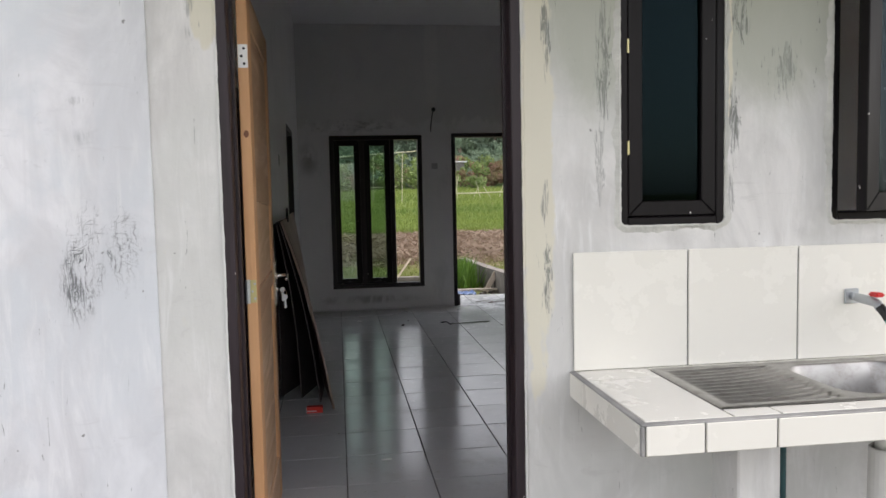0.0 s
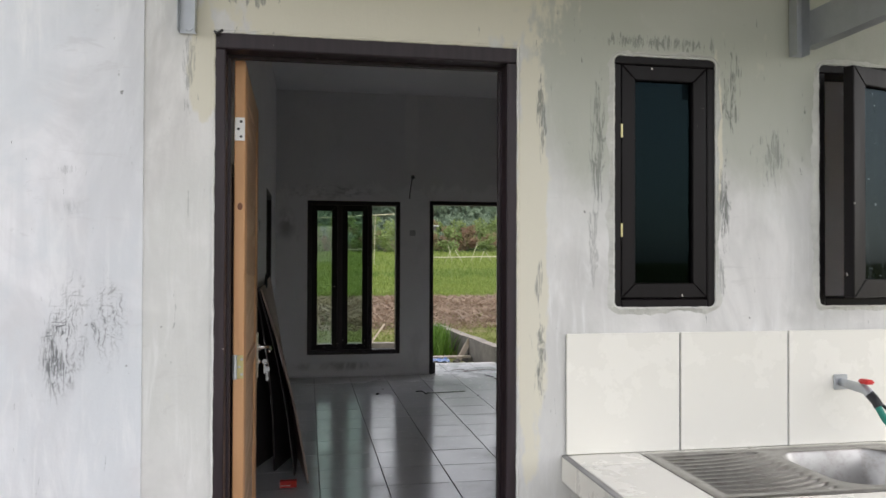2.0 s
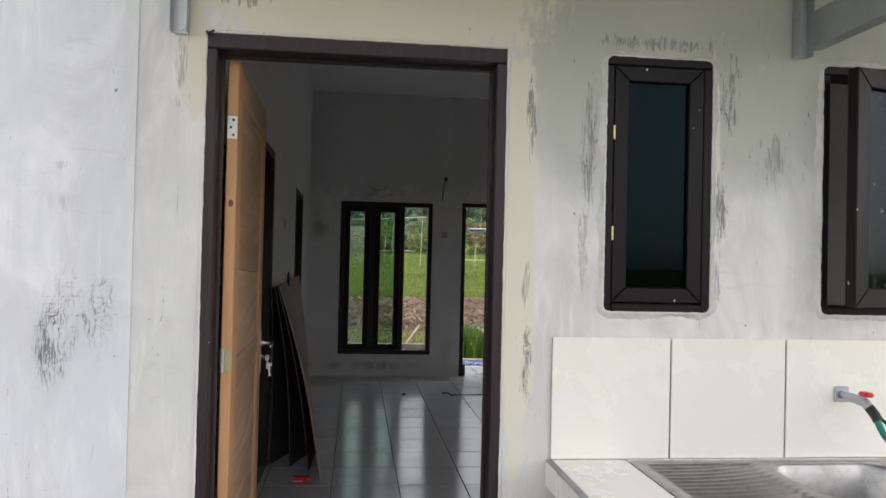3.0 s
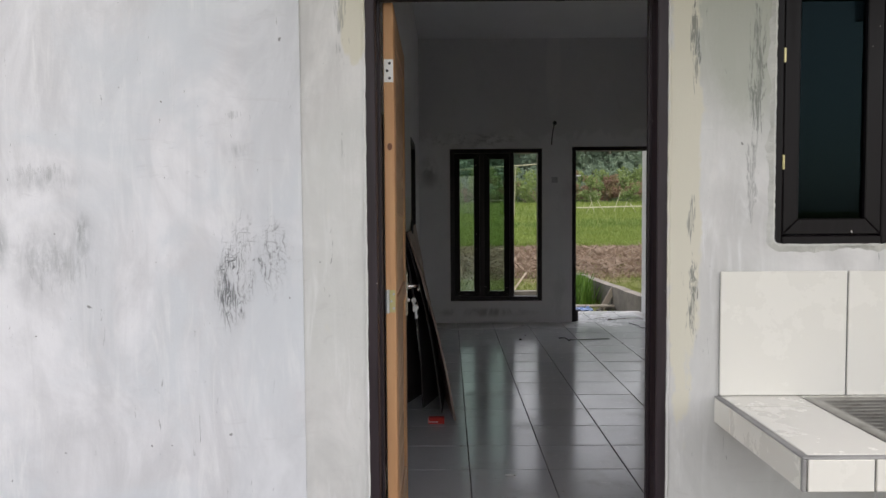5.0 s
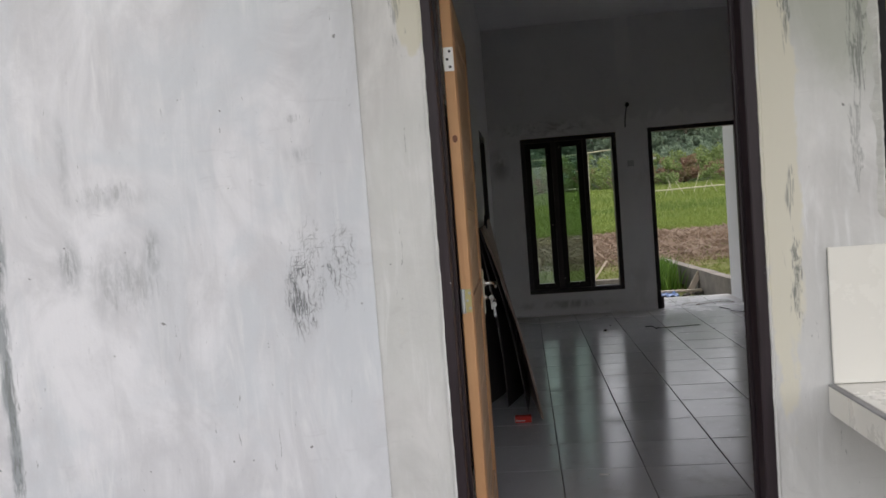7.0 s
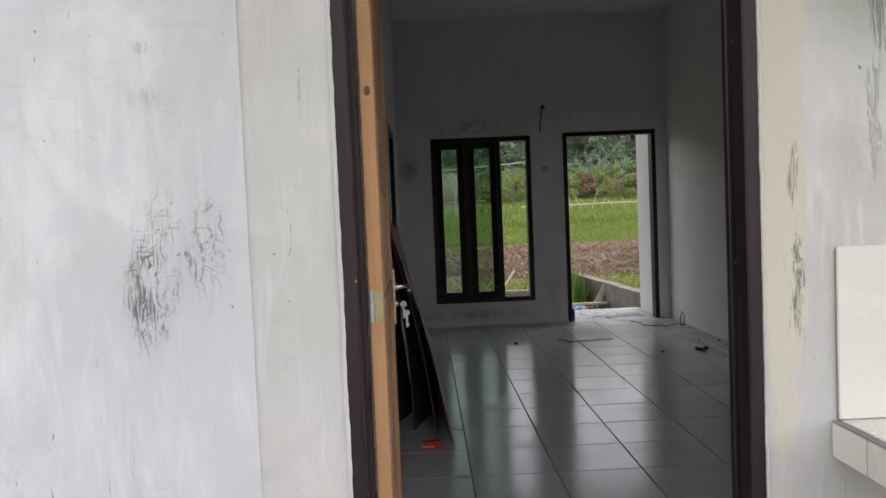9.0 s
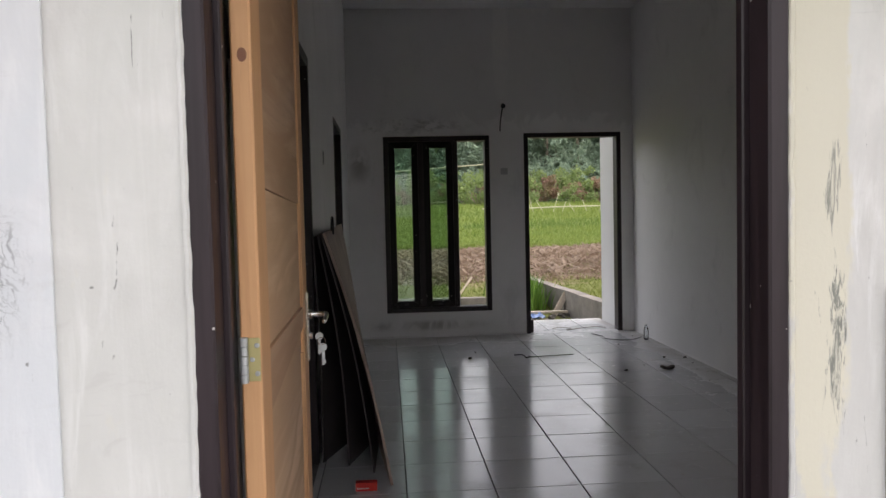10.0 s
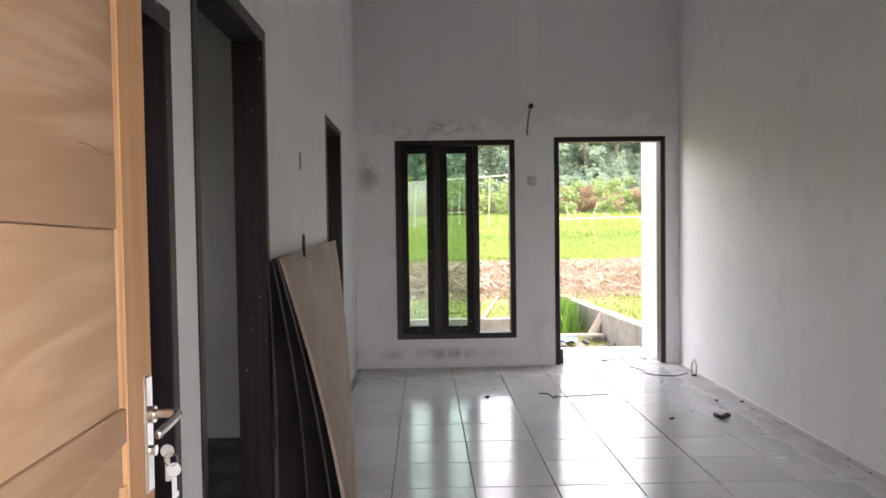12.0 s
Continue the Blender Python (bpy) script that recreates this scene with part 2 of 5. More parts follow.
def make_tile(name, light, dark, rough, wavy, grime, swept=False):
    g = Mat(name)
    r = g.rand()
    n = g.noise(g.at(), 2.3, 5)
    col = g.mix(r, dark, light)
    geo = g.node("ShaderNodeNewGeometry").outputs["Position"]
    dust = g.node("ShaderNodeTexNoise", {"Vector": geo, "Scale": 2.6, "Detail": 8, "Roughness": 0.7}).outputs["Fac"]
    spots = g.node("ShaderNodeTexNoise", {"Vector": geo, "Scale": 17, "Detail": 4, "Roughness": 0.6}).outputs["Fac"]
    dirt = g.math("ADD", g.ramp(dust, 0.5, 0.75, 0, 0.55), g.ramp(spots, 0.62, 0.70, 0, 0.9))
    col = g.mix(g.math("MULTIPLY", dirt, grime), col, (0.36, 0.35, 0.33))
    rg = g.math("ADD", g.ramp(dust, 0.4, 0.75, rough, rough + 0.16), g.math("MULTIPLY", g.ramp(spots, 0.6, 0.72), grime * 0.4))
    if swept:
        # mortar dust left along the front and side walls
        place = g.node("ShaderNodeSeparateXYZ", {0: geo})
        rim = g.math("MAXIMUM", g.ramp(place.outputs[1], 5.75, 6.4), g.ramp(place.outputs[0], 1.75, 2.33))
        doorway = g.math("MULTIPLY", g.ramp(place.outputs[0], 1.15, 1.3), g.ramp(place.outputs[0], 2.2, 2.1))
        rim = g.math("MULTIPLY", rim, g.math("SUBTRACT", 1.0, g.math("MULTIPLY", doorway, 0.7)))
        rim = g.math("MULTIPLY", rim, g.ramp(dust, 0.3, 0.62, 0.35, 1.0))
        col = g.mix(g.math("MULTIPLY", rim, 0.7), col, (0.50, 0.475, 0.435))
        rg = g.math("ADD", rg, g.math("MULTIPLY", rim, 0.42))
    wave = g.node("ShaderNodeTexNoise", {"Vector": geo, "Scale": 5.0, "Detail": 2}).outputs["Fac"]
    return g.done(col, rg, 0, wave, wavy, 0.4, 0.38)


def make_wood(name, light, dark, axis="z", flame=0.0):
    """Raw softwood: long grain, pores and knots."""
    g = Mat(name)
    s = {"z": (9, 9, 0.55), "y": (9, 0.55, 9), "x": (0.55, 9, 9)}[axis]
    v = g.at(*s)
    off = g.node("ShaderNodeVectorMath", {0: v, 1: g.node("ShaderNodeCombineXYZ", {0: g.math("MULTIPLY", g.rand(), 31), 2: g.math("MULTIPLY", g.rand(), 17)}).outputs[0]}, operation="ADD").outputs[0]
    grain = g.noise(off, 2.2, 5, 0.6, 1.3)
    fib = g.noise(g.at(*(k * 9 for k in s)), 1.8, 3)
    tone = g.noise(g.at(), 3.5, 3)
    col = g.mix(g.ramp(grain, 0.32, 0.7), dark, light)
    col = g.mix(g.ramp(tone, 0.35, 0.7, 0, 0.5), col, tuple(c * 0.78 for c in light))
    if flame:
        arch = g.noise(g.at(1, 0.9, 5.5, rot=(0.25, 0, 0)), flame * 0.8, 3, 0.5, 0.7)
        col = g.mix(g.ramp(arch, 0.38, 0.54, 0, 0.85), col, tuple(c * k for c, k in zip(light, (0.66, 0.58, 0.5))))
        col = g.mix(g.ramp(arch, 0.54, 0.66, 0, 0.85), col, tuple(min(1, c * 1.08) for c in light))
    col = g.mix(g.math("MULTIPLY", g.rand(), 0.45), col, (light[0] * 0.88, light[1] * 0.76, light[2] * 0.66))
    col = g.mix(g.ramp(fib, 0.6, 0.8, 0, 0.3), col, tuple(c * 0.5 for c in dark))
    return g.done(col, 0.55, 0, g.math("ADD", fib, grain), 0.0008, 0.4, 0.35)


def make_paint(name="dark_brown_wood_paint", tone=1.3, gloss=0.36):
    g = Mat(name)
    grain = g.noise(g.at(12, 12, 0.8), 3, 5)
    col = g.mix(g.ramp(grain, 0.3, 0.7), tuple(c * tone for c in (0.011, 0.0068, 0.0090)), tuple(c * tone for c in (0.025, 0.0165, 0.0205)))
    drips = g.ramp(g.noise(g.at(), 55, 2, 0.4), 0.765, 0.775)
    col = g.mix(drips, col, (0.6, 0.58, 0.55))
    return g.done(col, g.ramp(grain, 0.3, 0.7, 0.38, 0.5), 0, grain, 0.001, 0.4, gloss)


def make_glass(name, tint, sheen=(1, 1, 1)):
    """A thin pane: tinted see-through with a mirror sheen that grows at grazing angles."""
    g = Mat(name)
    t = g.t
    tr = g.node("ShaderNodeBsdfTransparent", {"Color": tint})
    gl = g.node("ShaderNodeBsdfGlossy", {"Color": sheen, "Roughness": 0.02})
    fr = g.node("ShaderNodeFresnel", {"IOR": 1.5})
    mx = g.node("ShaderNodeMixShader")
    t.links.new(fr.outputs[0], mx.inputs[0]), t.links.new(tr.outputs[0], mx.inputs[1]), t.links.new(gl.outputs[0], mx.inputs[2])
    t.links.new(mx.outputs[0], t.nodes["Material Output"].inputs[0])
    return g.m


def make_dusty_glass(name):
    """Dark pane with dried smears of dust and paint."""
    g = Mat(name)
    gl = g.node("ShaderNodeBsdfGlossy", {"Color": (0.16, 0.21, 0.23), "Roughness": 0.05})
    tr = g.node("ShaderNodeBsdfTransparent", {"Color": (0.07, 0.10, 0.11)})
    base = g.node("ShaderNodeMixShader", {0: 0.10})
    g.t.links.new(tr.outputs[0], base.inputs[1]), g.t.links.new(gl.outputs[0], base.inputs[2])
    streak = g.ramp(g.noise(g.at(22, 22, 3.5, rot=(0, 0.15, 0)), 1.0, 6, 0.7, 1.5), 0.5, 0.74, 0.005, 0.11)
    dots = g.ramp(g.noise(g.at(), 48, 2, 0.4), 0.70, 0.73)
    dust = g.node("ShaderNodeBsdfDiffuse", {"Color": (0.24, 0.27, 0.28)})
    mx = g.node("ShaderNodeMixShader", {0: g.math("MAXIMUM", streak, dots)})
    g.t.links.new(base.outputs[0], mx.inputs[1]), g.t.links.new(dust.outputs[0], mx.inputs[2])
    g.t.links.new(mx.outputs[0], g.t.nodes["Material Output"].inputs[0])
    return g.m


def make_steel():
    g = Mat("brushed_sink_steel")
    scratch = g.noise(g.at(2, 60, 60), 2, 4)
    stain = g.noise(g.at(), 14, 6, 0.7)
    col = g.mix(g.ramp(stain, 0.45, 0.7, 0, 0.6), (0.40, 0.39, 0.375), (0.24, 0.22, 0.20))
    return g.done(col, g.ramp(stain, 0.3, 0.7, 0.3, 0.42), 1.0, scratch, 0.0002, 0.08)


def make_board(name, light, dark):
    g = Mat(name)
    n = g.noise(g.at(2.0, 1.0, 2.2), 1.6, 7, 0.65, 0.7)
    st = g.noise(g.at(), 5, 6, 0.7)
    col = g.mix(g.ramp(n, 0.3, 0.7), dark, light)
    col = g.mix(g.ramp(st, 0.6, 0.72, 0, 0.7), col, tuple(c * 0.4 for c in dark))
    return g.done(col, 0.7, 0, n, 0.001, 0.4, 0.3)


def make_leaf(name, a, b, c, patch=0.7, sx=1, sy=2):
    g = Mat(name)
    r = g.island()
    n = g.noise(g.at(sx, sy, 1), patch, 4)
    col = g.mix(r, a, b)
    col = g.mix(g.ramp(n, 0.45, 0.7, 0, 0.7), col, c)
    m = g.done(col, 0.6, 0, None, 0, 0, 0.25)
    tl = g.node("ShaderNodeBsdfTranslucent", {"Color": col})
    mx = g.node("ShaderNodeMixShader", {0: 0.35})
    g.t.links.new(g.b.outputs[0], mx.inputs[1]), g.t.links.new(tl.outputs[0], mx.inputs[2])
    g.t.links.new(mx.outputs[0], g.t.nodes["Material Output"].inputs[0])
    return m


def make_ground():
    """Grass near the house, a stubble field, then rice land and a wooded slope."""
    g = Mat("ground_cover")
    sep = g.node("ShaderNodeSeparateXYZ", {0: g.at()})
    y = sep.outputs[1]
    rough = g.noise(g.at(), 0.35, 8, 0.7)
    mid = g.noise(g.at(), 2.2, 8, 0.7)
    fine = g.noise(g.at(), 11, 6, 0.7)
    grass = g.mix(fine, (0.10, 0.125, 0.035), (0.19, 0.19, 0.07))
    straw = g.mix(g.ramp(mid, 0.40, 0.58), (0.115, 0.075, 0.052), (0.31, 0.235, 0.165))
    straw = g.mix(g.ramp(fine, 0.55, 0.72, 0, 0.6), straw, (0.33, 0.275, 0.195))
    straw = g.mix(g.ramp(rough, 0.6, 0.72, 0, 0.6), straw, (0.13, 0.19, 0.04))
    rice = g.mix(fine, (0.115, 0.155, 0.04), (0.19, 0.225, 0.065))
    wood = g.mix(mid, (0.03, 0.055, 0.02), (0.06, 0.095, 0.03))
    edge = g.math("ADD", y, g.ramp(rough, 0.2, 0.8, -4, 4))
    col = g.mix(g.ramp(edge, 13.5, 18.0), grass, straw)
    col = g.mix(g.ramp(edge, 25.0, 28.5), col, rice)
    col = g.mix(g.ramp(edge, 74.0, 80.0), col, wood)
    return g.done(col, 0.9, 0, g.math("ADD", fine, mid), 0.06, 0.8, 0.1)


def make_concrete(name, light, dark):
    g = Mat(name)
    n = g.noise(g.at(), 3, 8, 0.7)
    f = g.noise(g.at(), 45, 5, 0.65)
    col = g.mix(g.ramp(n, 0.3, 0.7), dark, light)
    return g.done(col, 0.9, 0, g.math("ADD", f, n), 0.005, 0.6, 0.2)


LEFT_PLASTER, RIGHT_PLASTER, INNER = make_left_plaster(), make_right_plaster(), make_inner_plaster()
FLOOR_TILE = make_tile("glazed_floor_tile", (0.70, 0.705, 0.72), (0.63, 0.635, 0.65), 0.13, 0.0012, 0.85, True)
WALL_TILE = make_tile("cream_wall_tile", (0.83, 0.81, 0.745), (0.80, 0.78, 0.715), 0.2, 0.0006, 0.025)
GROUT = make_concrete("dark_grout", (0.27, 0.265, 0.26), (0.12, 0.12, 0.12))
PALE_GROUT = make_concrete("pale_grout", (0.30, 0.295, 0.285), (0.17, 0.17, 0.165))
WOOD_Z = make_wood("raw_door_timber", (0.70, 0.42, 0.225), (0.55, 0.295, 0.145))
WOOD_Y = make_wood("raw_door_timber_level", (0.69, 0.485, 0.325), (0.54, 0.355, 0.22), "y", 1.6)
WOOD_BROWN = make_wood("browner_door_timber", (0.57, 0.385, 0.255), (0.42, 0.265, 0.17), "y", 1.6)
KNOT = plain("wood_knot", (0.20, 0.075, 0.035), 0.5)
PAINT = make_paint()
BLACK_PAINT = make_paint("blackish_window_paint", 0.55, 0.2)
WINDOW_PAINT = make_paint("dark_casement_paint", 0.26, 0.22)
EDGE_GROUT = make_concrete("smeared_edge_grout", (0.42, 0.41, 0.395), (0.25, 0.245, 0.24))
PALE_GLASS = make_glass("green_tinted_glass", (0.58, 0.68, 0.63))
DARK_GLASS = make_glass("dark_tinted_glass", (0.06, 0.09, 0.10), (0.10, 0.17, 0.19))
DUSTY_GLASS = make_dusty_glass("smeared_dark_glass")
STEEL = make_steel()
CHROME = plain("polished_steel", (0.72, 0.71, 0.69), 0.16, 1.0, 0.08)
BRASS = plain("tarnished_hinge_plate", (0.50, 0.45, 0.24), 0.35, 0.9)
ZINC = plain("galvanised_metal", (0.46, 0.48, 0.50), 0.45, 0.7)
WHITE_METAL = plain("white_primed_plate", (0.8, 0.79, 0.77), 0.4, 0.1)
RED_PLASTIC = plain("red_plastic", (0.62, 0.03, 0.03), 0.35)
RED_CARD = plain("red_card", (0.62, 0.035, 0.025), 0.5)
WHITE_INK = plain("white_print", (0.8, 0.8, 0.78), 0.5)
HOSE = plain("green_hose_rubber", (0.0, 0.20, 0.145), 0.35)
TEAL = plain("dark_teal_pipe", (0.01, 0.055, 0.06), 0.4)
BLACK = plain("black_rubber", (0.012, 0.012, 0.013), 0.45)
PVC = plain("white_pvc", (0.72, 0.71, 0.68), 0.4)
WHITE_WALL = plain("white_render", (0.66, 0.66, 0.67), 0.8, 0, 0.05, 4)
CEIL = plain("ceiling_board", (0.86, 0.86, 0.87), 0.8, 0, 0.04, 2)
CONCRETE = make_concrete("grey_concrete", (0.27, 0.245, 0.22), (0.16, 0.145, 0.13))
SLAB = make_concrete("rough_slab", (0.24, 0.23, 0.215), (0.14, 0.135, 0.125))
BROWN_PLY = make_board("weathered_plywood", (0.47, 0.37, 0.305), (0.35, 0.265, 0.215))
DARK_PLY = make_board("dark_faced_plywood", (0.085, 0.07, 0.07), (0.048, 0.04, 0.042))
PLANK = make_wood("bleached_plank", (0.62, 0.56, 0.48), (0.42, 0.36, 0.29))
BAMBOO = plain("pale_bamboo", (0.47, 0.44, 0.31), 0.5, 0, 0.2, 3)
ROOF = plain("grey_roof_sheet", (0.3, 0.3, 0.32), 0.5, 0.3)
BARK = make_concrete("bark", (0.3, 0.26, 0.2), (0.16, 0.13, 0.1))
# distance haze is mixed into these pale bluish greens
LEAF_HAZY = make_leaf("hazy_forest_leaves", (0.19, 0.265, 0.19), (0.28, 0.36, 0.25), (0.17, 0.24, 0.185))
LEAF_BUSH = make_leaf("bush_leaves", (0.17, 0.24, 0.085), (0.27, 0.345, 0.125), (0.16, 0.22, 0.09))
LEAF_RED = make_leaf("red_leaves", (0.27, 0.155, 0.12), (0.32, 0.23, 0.15), (0.22, 0.23, 0.10))
RICE = make_leaf("rice_blades", (0.155, 0.225, 0.045), (0.25, 0.305, 0.08), (0.08, 0.155, 0.032), 0.16, 0.25, 1)
STRAW = make_leaf("straw_bits", (0.22, 0.155, 0.11), (0.35, 0.27, 0.20), (0.16, 0.11, 0.08))
GRASS = make_leaf("tall_grass", (0.06, 0.14, 0.02), (0.12, 0.22, 0.035), (0.05, 0.11, 0.02))
VERGE = make_leaf("verge_blades", (0.14, 0.18, 0.04), (0.23, 0.25, 0.075), (0.11, 0.15, 0.03))
BLUE = plain("blue_plastic_sheet", (0.12, 0.2, 0.4), 0.4)
SOIL = make_concrete("rubble", (0.26, 0.24, 0.22), (0.11, 0.105, 0.1))


# ---- building helpers ----
HOME = {}


def thing(name, label, category, at=(0, 0, 0), group="", kind=""):
    """A top-level thing: an Empty at its base, under which its parts are built in world places."""
    ob = new(name)
    ob.empty_display_size = 0.05
    ob.location = at
    HOME[ob] = Vector(at)
    return tagged(ob, label, category, group, kind)


def part(name, bm, mat, parent=None, label="", smooth=False):
    """Links a bmesh as one mesh object, under a thing or a part where one is given."""
    me = bpy.data.meshes.new(name)
    if parent is not None:
        bmesh.ops.translate(bm, verts=bm.verts, vec=-HOME[parent])
    bm.normal_update()
    bm.to_mesh(me)
    bm.free()
    me.materials.append(mat)
    if smooth:
        me.shade_smooth()
    ob = new(name, me)
    if parent is not None:
        ob.parent = parent
        HOME[ob] = HOME[parent]
    return tagged(ob, label)


def single(name, bm, mat, label, category, kind="", smooth=False):
    return tagged(part(name, bm, mat, None, "", smooth), label, category, "", kind)


def box(x0, x1, y0, y1, z0, z1, bevel=0.0, bm=None, seg=1):
    out = bm or bmesh.new()
    got = bmesh.ops.create_cube(out, size=1)["verts"]
    for v in got:
        v.co = Vector(((x0 + x1) / 2 + v.co.x * (x1 - x0), (y0 + y1) / 2 + v.co.y * (y1 - y0), (z0 + z1) / 2 + v.co.z * (z1 - z0)))
    if bevel:
        edges = list({e for v in got for e in v.link_edges})
        bmesh.ops.bevel(out, geom=edges, offset=bevel, segments=seg, affect="EDGES", clamp_overlap=True)
    return out


def tube(points, radius, seg=10, bm=None, ends=None):
    """A round bar along points; ends: a second radius at the far end, for a taper."""
    out = bm or bmesh.new()
    pts = [Vector(p) for p in points]
    rings = []
    side = None
    for i, p in enumerate(pts):
        d = (pts[min(i + 1, len(pts) - 1)] - pts[max(i - 1, 0)]).normalized()
        if side is None:
            side = d.orthogonal().normalized()
        side = (side - d * side.dot(d)).normalized()
        other = d.cross(side)
        r = radius if ends is None else radius + (ends - radius) * i / (len(pts) - 1)
        rings.append([out.verts.new(p + (side * math.cos(a) + other * math.sin(a)) * r) for a in (math.tau * k / seg for k in range(seg))])
    for a, b in zip(rings, rings[1:]):
        for k in range(seg):
            out.faces.new((a[k], a[(k + 1) % seg], b[(k + 1) % seg], b[k]))
    out.faces.new(rings[0][::-1])
    out.faces.new(rings[-1])
    return out


def bend(points, n=8):
    """A smooth line through points."""
    pts = [Vector(p) for p in points]
    out = []
    for i in range(len(pts) - 1):
        a, b, c, d = pts[max(i - 1, 0)], pts[i], pts[i + 1], pts[min(i + 2, len(pts) - 1)]
        for k in range(n):
            t = k / n
            out.append(0.5 * (2 * b + (c - a) * t + (2 * a - 5 * b + 4 * c - d) * t * t + (3 * b - a - 3 * c + d) * t ** 3))
    return out + [pts[-1]]


def lathe(profile, x, y, z, seg=20, bm=None):
    """A turned body from (radius, height) pairs."""
    out = bm or bmesh.new()
    rings = [[out.verts.new((x + r * math.cos(a), y + r * math.sin(a), z + h)) for a in (math.tau * k / seg for k in range(seg))] for r, h in profile]
    for a, b in zip(rings, rings[1:]):
        for k in range(seg):
            out.faces.new((a[k], a[(k + 1) % seg], b[(k + 1) % seg], b[k]))
    out.faces.new(rings[0][::-1])
    out.faces.new(rings[-1])
    return out


def slab(us, vs, holes, t0, t1, across):
    """A wall u0..u1 by v0..v1 with rectangular holes (u0, u1, v0, v1) through it, t0..t1 thick. across: 'y' for a wall along x, 'x' for one along y, 'z' for a floor."""
    out = bmesh.new()
    cu = sorted({*us, *(h[0] for h in holes), *(h[1] for h in holes)})
    cv = sorted({*vs, *(h[2] for h in holes), *(h[3] for h in holes)})
    made = {}

    def vert(u, v, t):
        if (u, v, t) not in made:
            made[u, v, t] = out.verts.new({"y": (u, t, v), "x": (t, u, v), "z": (u, v, t)}[across])
        return made[u, v, t]

    def solid(i, j):
        if not (0 <= i < len(cu) - 1 and 0 <= j < len(cv) - 1):
            return False
        u, v = (cu[i] + cu[i + 1]) / 2, (cv[j] + cv[j + 1]) / 2
        return not any(h[0] < u < h[1] and h[2] < v < h[3] for h in holes)

    for i in range(len(cu) - 1):
        for j in range(len(cv) - 1):
            if not solid(i, j):
                continue
            a, b, c, d = (cu[i], cv[j]), (cu[i + 1], cv[j]), (cu[i + 1], cv[j + 1]), (cu[i], cv[j + 1])
            out.faces.new([vert(*p, t0) for p in (a, b, c, d)])
            out.faces.new([vert(*p, t1) for p in (d, c, b, a)])
            for (p, q), (di, dj) in zip(((a, b), (b, c), (c, d), (d, a)), ((0, -1), (1, 0), (0, 1), (-1, 0))):
                if not solid(i + di, j + dj):
                    out.faces.new((vert(*p, t0), vert(*p, t1), vert(*q, t1), vert(*q, t0)))
    bmesh.ops.recalc_face_normals(out, faces=out.faces)
    return out


def structure(name, bm, mat, label, category):
    return single(name, bm, mat, label, category, "structure")


# ---- the shell of the house ----
BACK, FRONT, LEFT, RIGHT, TOP = 0.13, 6.44, -0.534, 2.36, 3.28
DOOR = (-0.457, 0.490, -0.12, 2.047)
WIN_A, WIN_B, WIN_C = (0.819, 1.184, 1.203, 2.041), (1.572, 1.942, 1.203, 2.046), (-2.75, -1.99, 0.67, 2.0)
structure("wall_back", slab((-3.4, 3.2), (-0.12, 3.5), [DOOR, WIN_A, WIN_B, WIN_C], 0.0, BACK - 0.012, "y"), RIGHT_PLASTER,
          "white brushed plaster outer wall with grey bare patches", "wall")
structure("plaster_coat", slab((-3.4, -0.658), (-0.12, 3.5), [WIN_C], -0.006, -0.0005, "y"), LEFT_PLASTER,
          "bluish white painted plaster coat with scuffs on outer wall", "wall")
structure("wall_back_lining", slab((-3.27, 3.2), (0.0, TOP), [DOOR, WIN_A, WIN_B, WIN_C], BACK - 0.0118, BACK, "y"), INNER,
          "grey white inner plaster beside the back door", "wall")
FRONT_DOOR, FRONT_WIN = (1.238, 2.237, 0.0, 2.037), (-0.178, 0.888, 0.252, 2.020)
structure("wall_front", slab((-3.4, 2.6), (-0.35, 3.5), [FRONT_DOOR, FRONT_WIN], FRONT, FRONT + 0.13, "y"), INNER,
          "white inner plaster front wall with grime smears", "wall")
D0, D1, D2 = (0.66, 1.562, 0.0, 1.815), (1.735, 2.68, 0.0, 2.045), (4.465, 5.33, 0.0, 1.98)
structure("wall_left", slab((BACK, FRONT), (0.0, TOP), [D0, D1, D2], LEFT - 0.12, LEFT, "x"), INNER,
          "white plaster side wall with three dark doorways", "wall")
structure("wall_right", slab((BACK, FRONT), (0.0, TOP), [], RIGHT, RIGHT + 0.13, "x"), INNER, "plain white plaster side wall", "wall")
# the hole is out of view, added to let light into the middle small room
structure("wall_outer_left", slab((BACK, FRONT), (-0.12, 3.5), [(2.8, 3.1, 1.45, 2.0)], -3.4, -3.27, "x"), INNER, "plain plaster end wall", "wall")
structure("wall_partition_1", slab((-3.27, LEFT - 0.12), (0.0, TOP), [], 1.60, 1.70, "y"), INNER, "plain partition between small rooms", "wall")
structure("wall_partition_2", slab((-3.27, LEFT - 0.12), (0.0, TOP), [], 4.30, 4.40, "y"), INNER, "plain partition between small rooms", "wall")
structure("wall_outer_right", slab((BACK, FRONT), (-0.12, 3.5), [], 3.07, 3.2, "x"), INNER, "plain plaster end wall", "wall")
structure("ceiling", box(-3.27, 3.07, BACK, FRONT, TOP, TOP + 0.03), CEIL, "flat off-white ceiling", "ceiling")
roof_bm = bmesh.new()
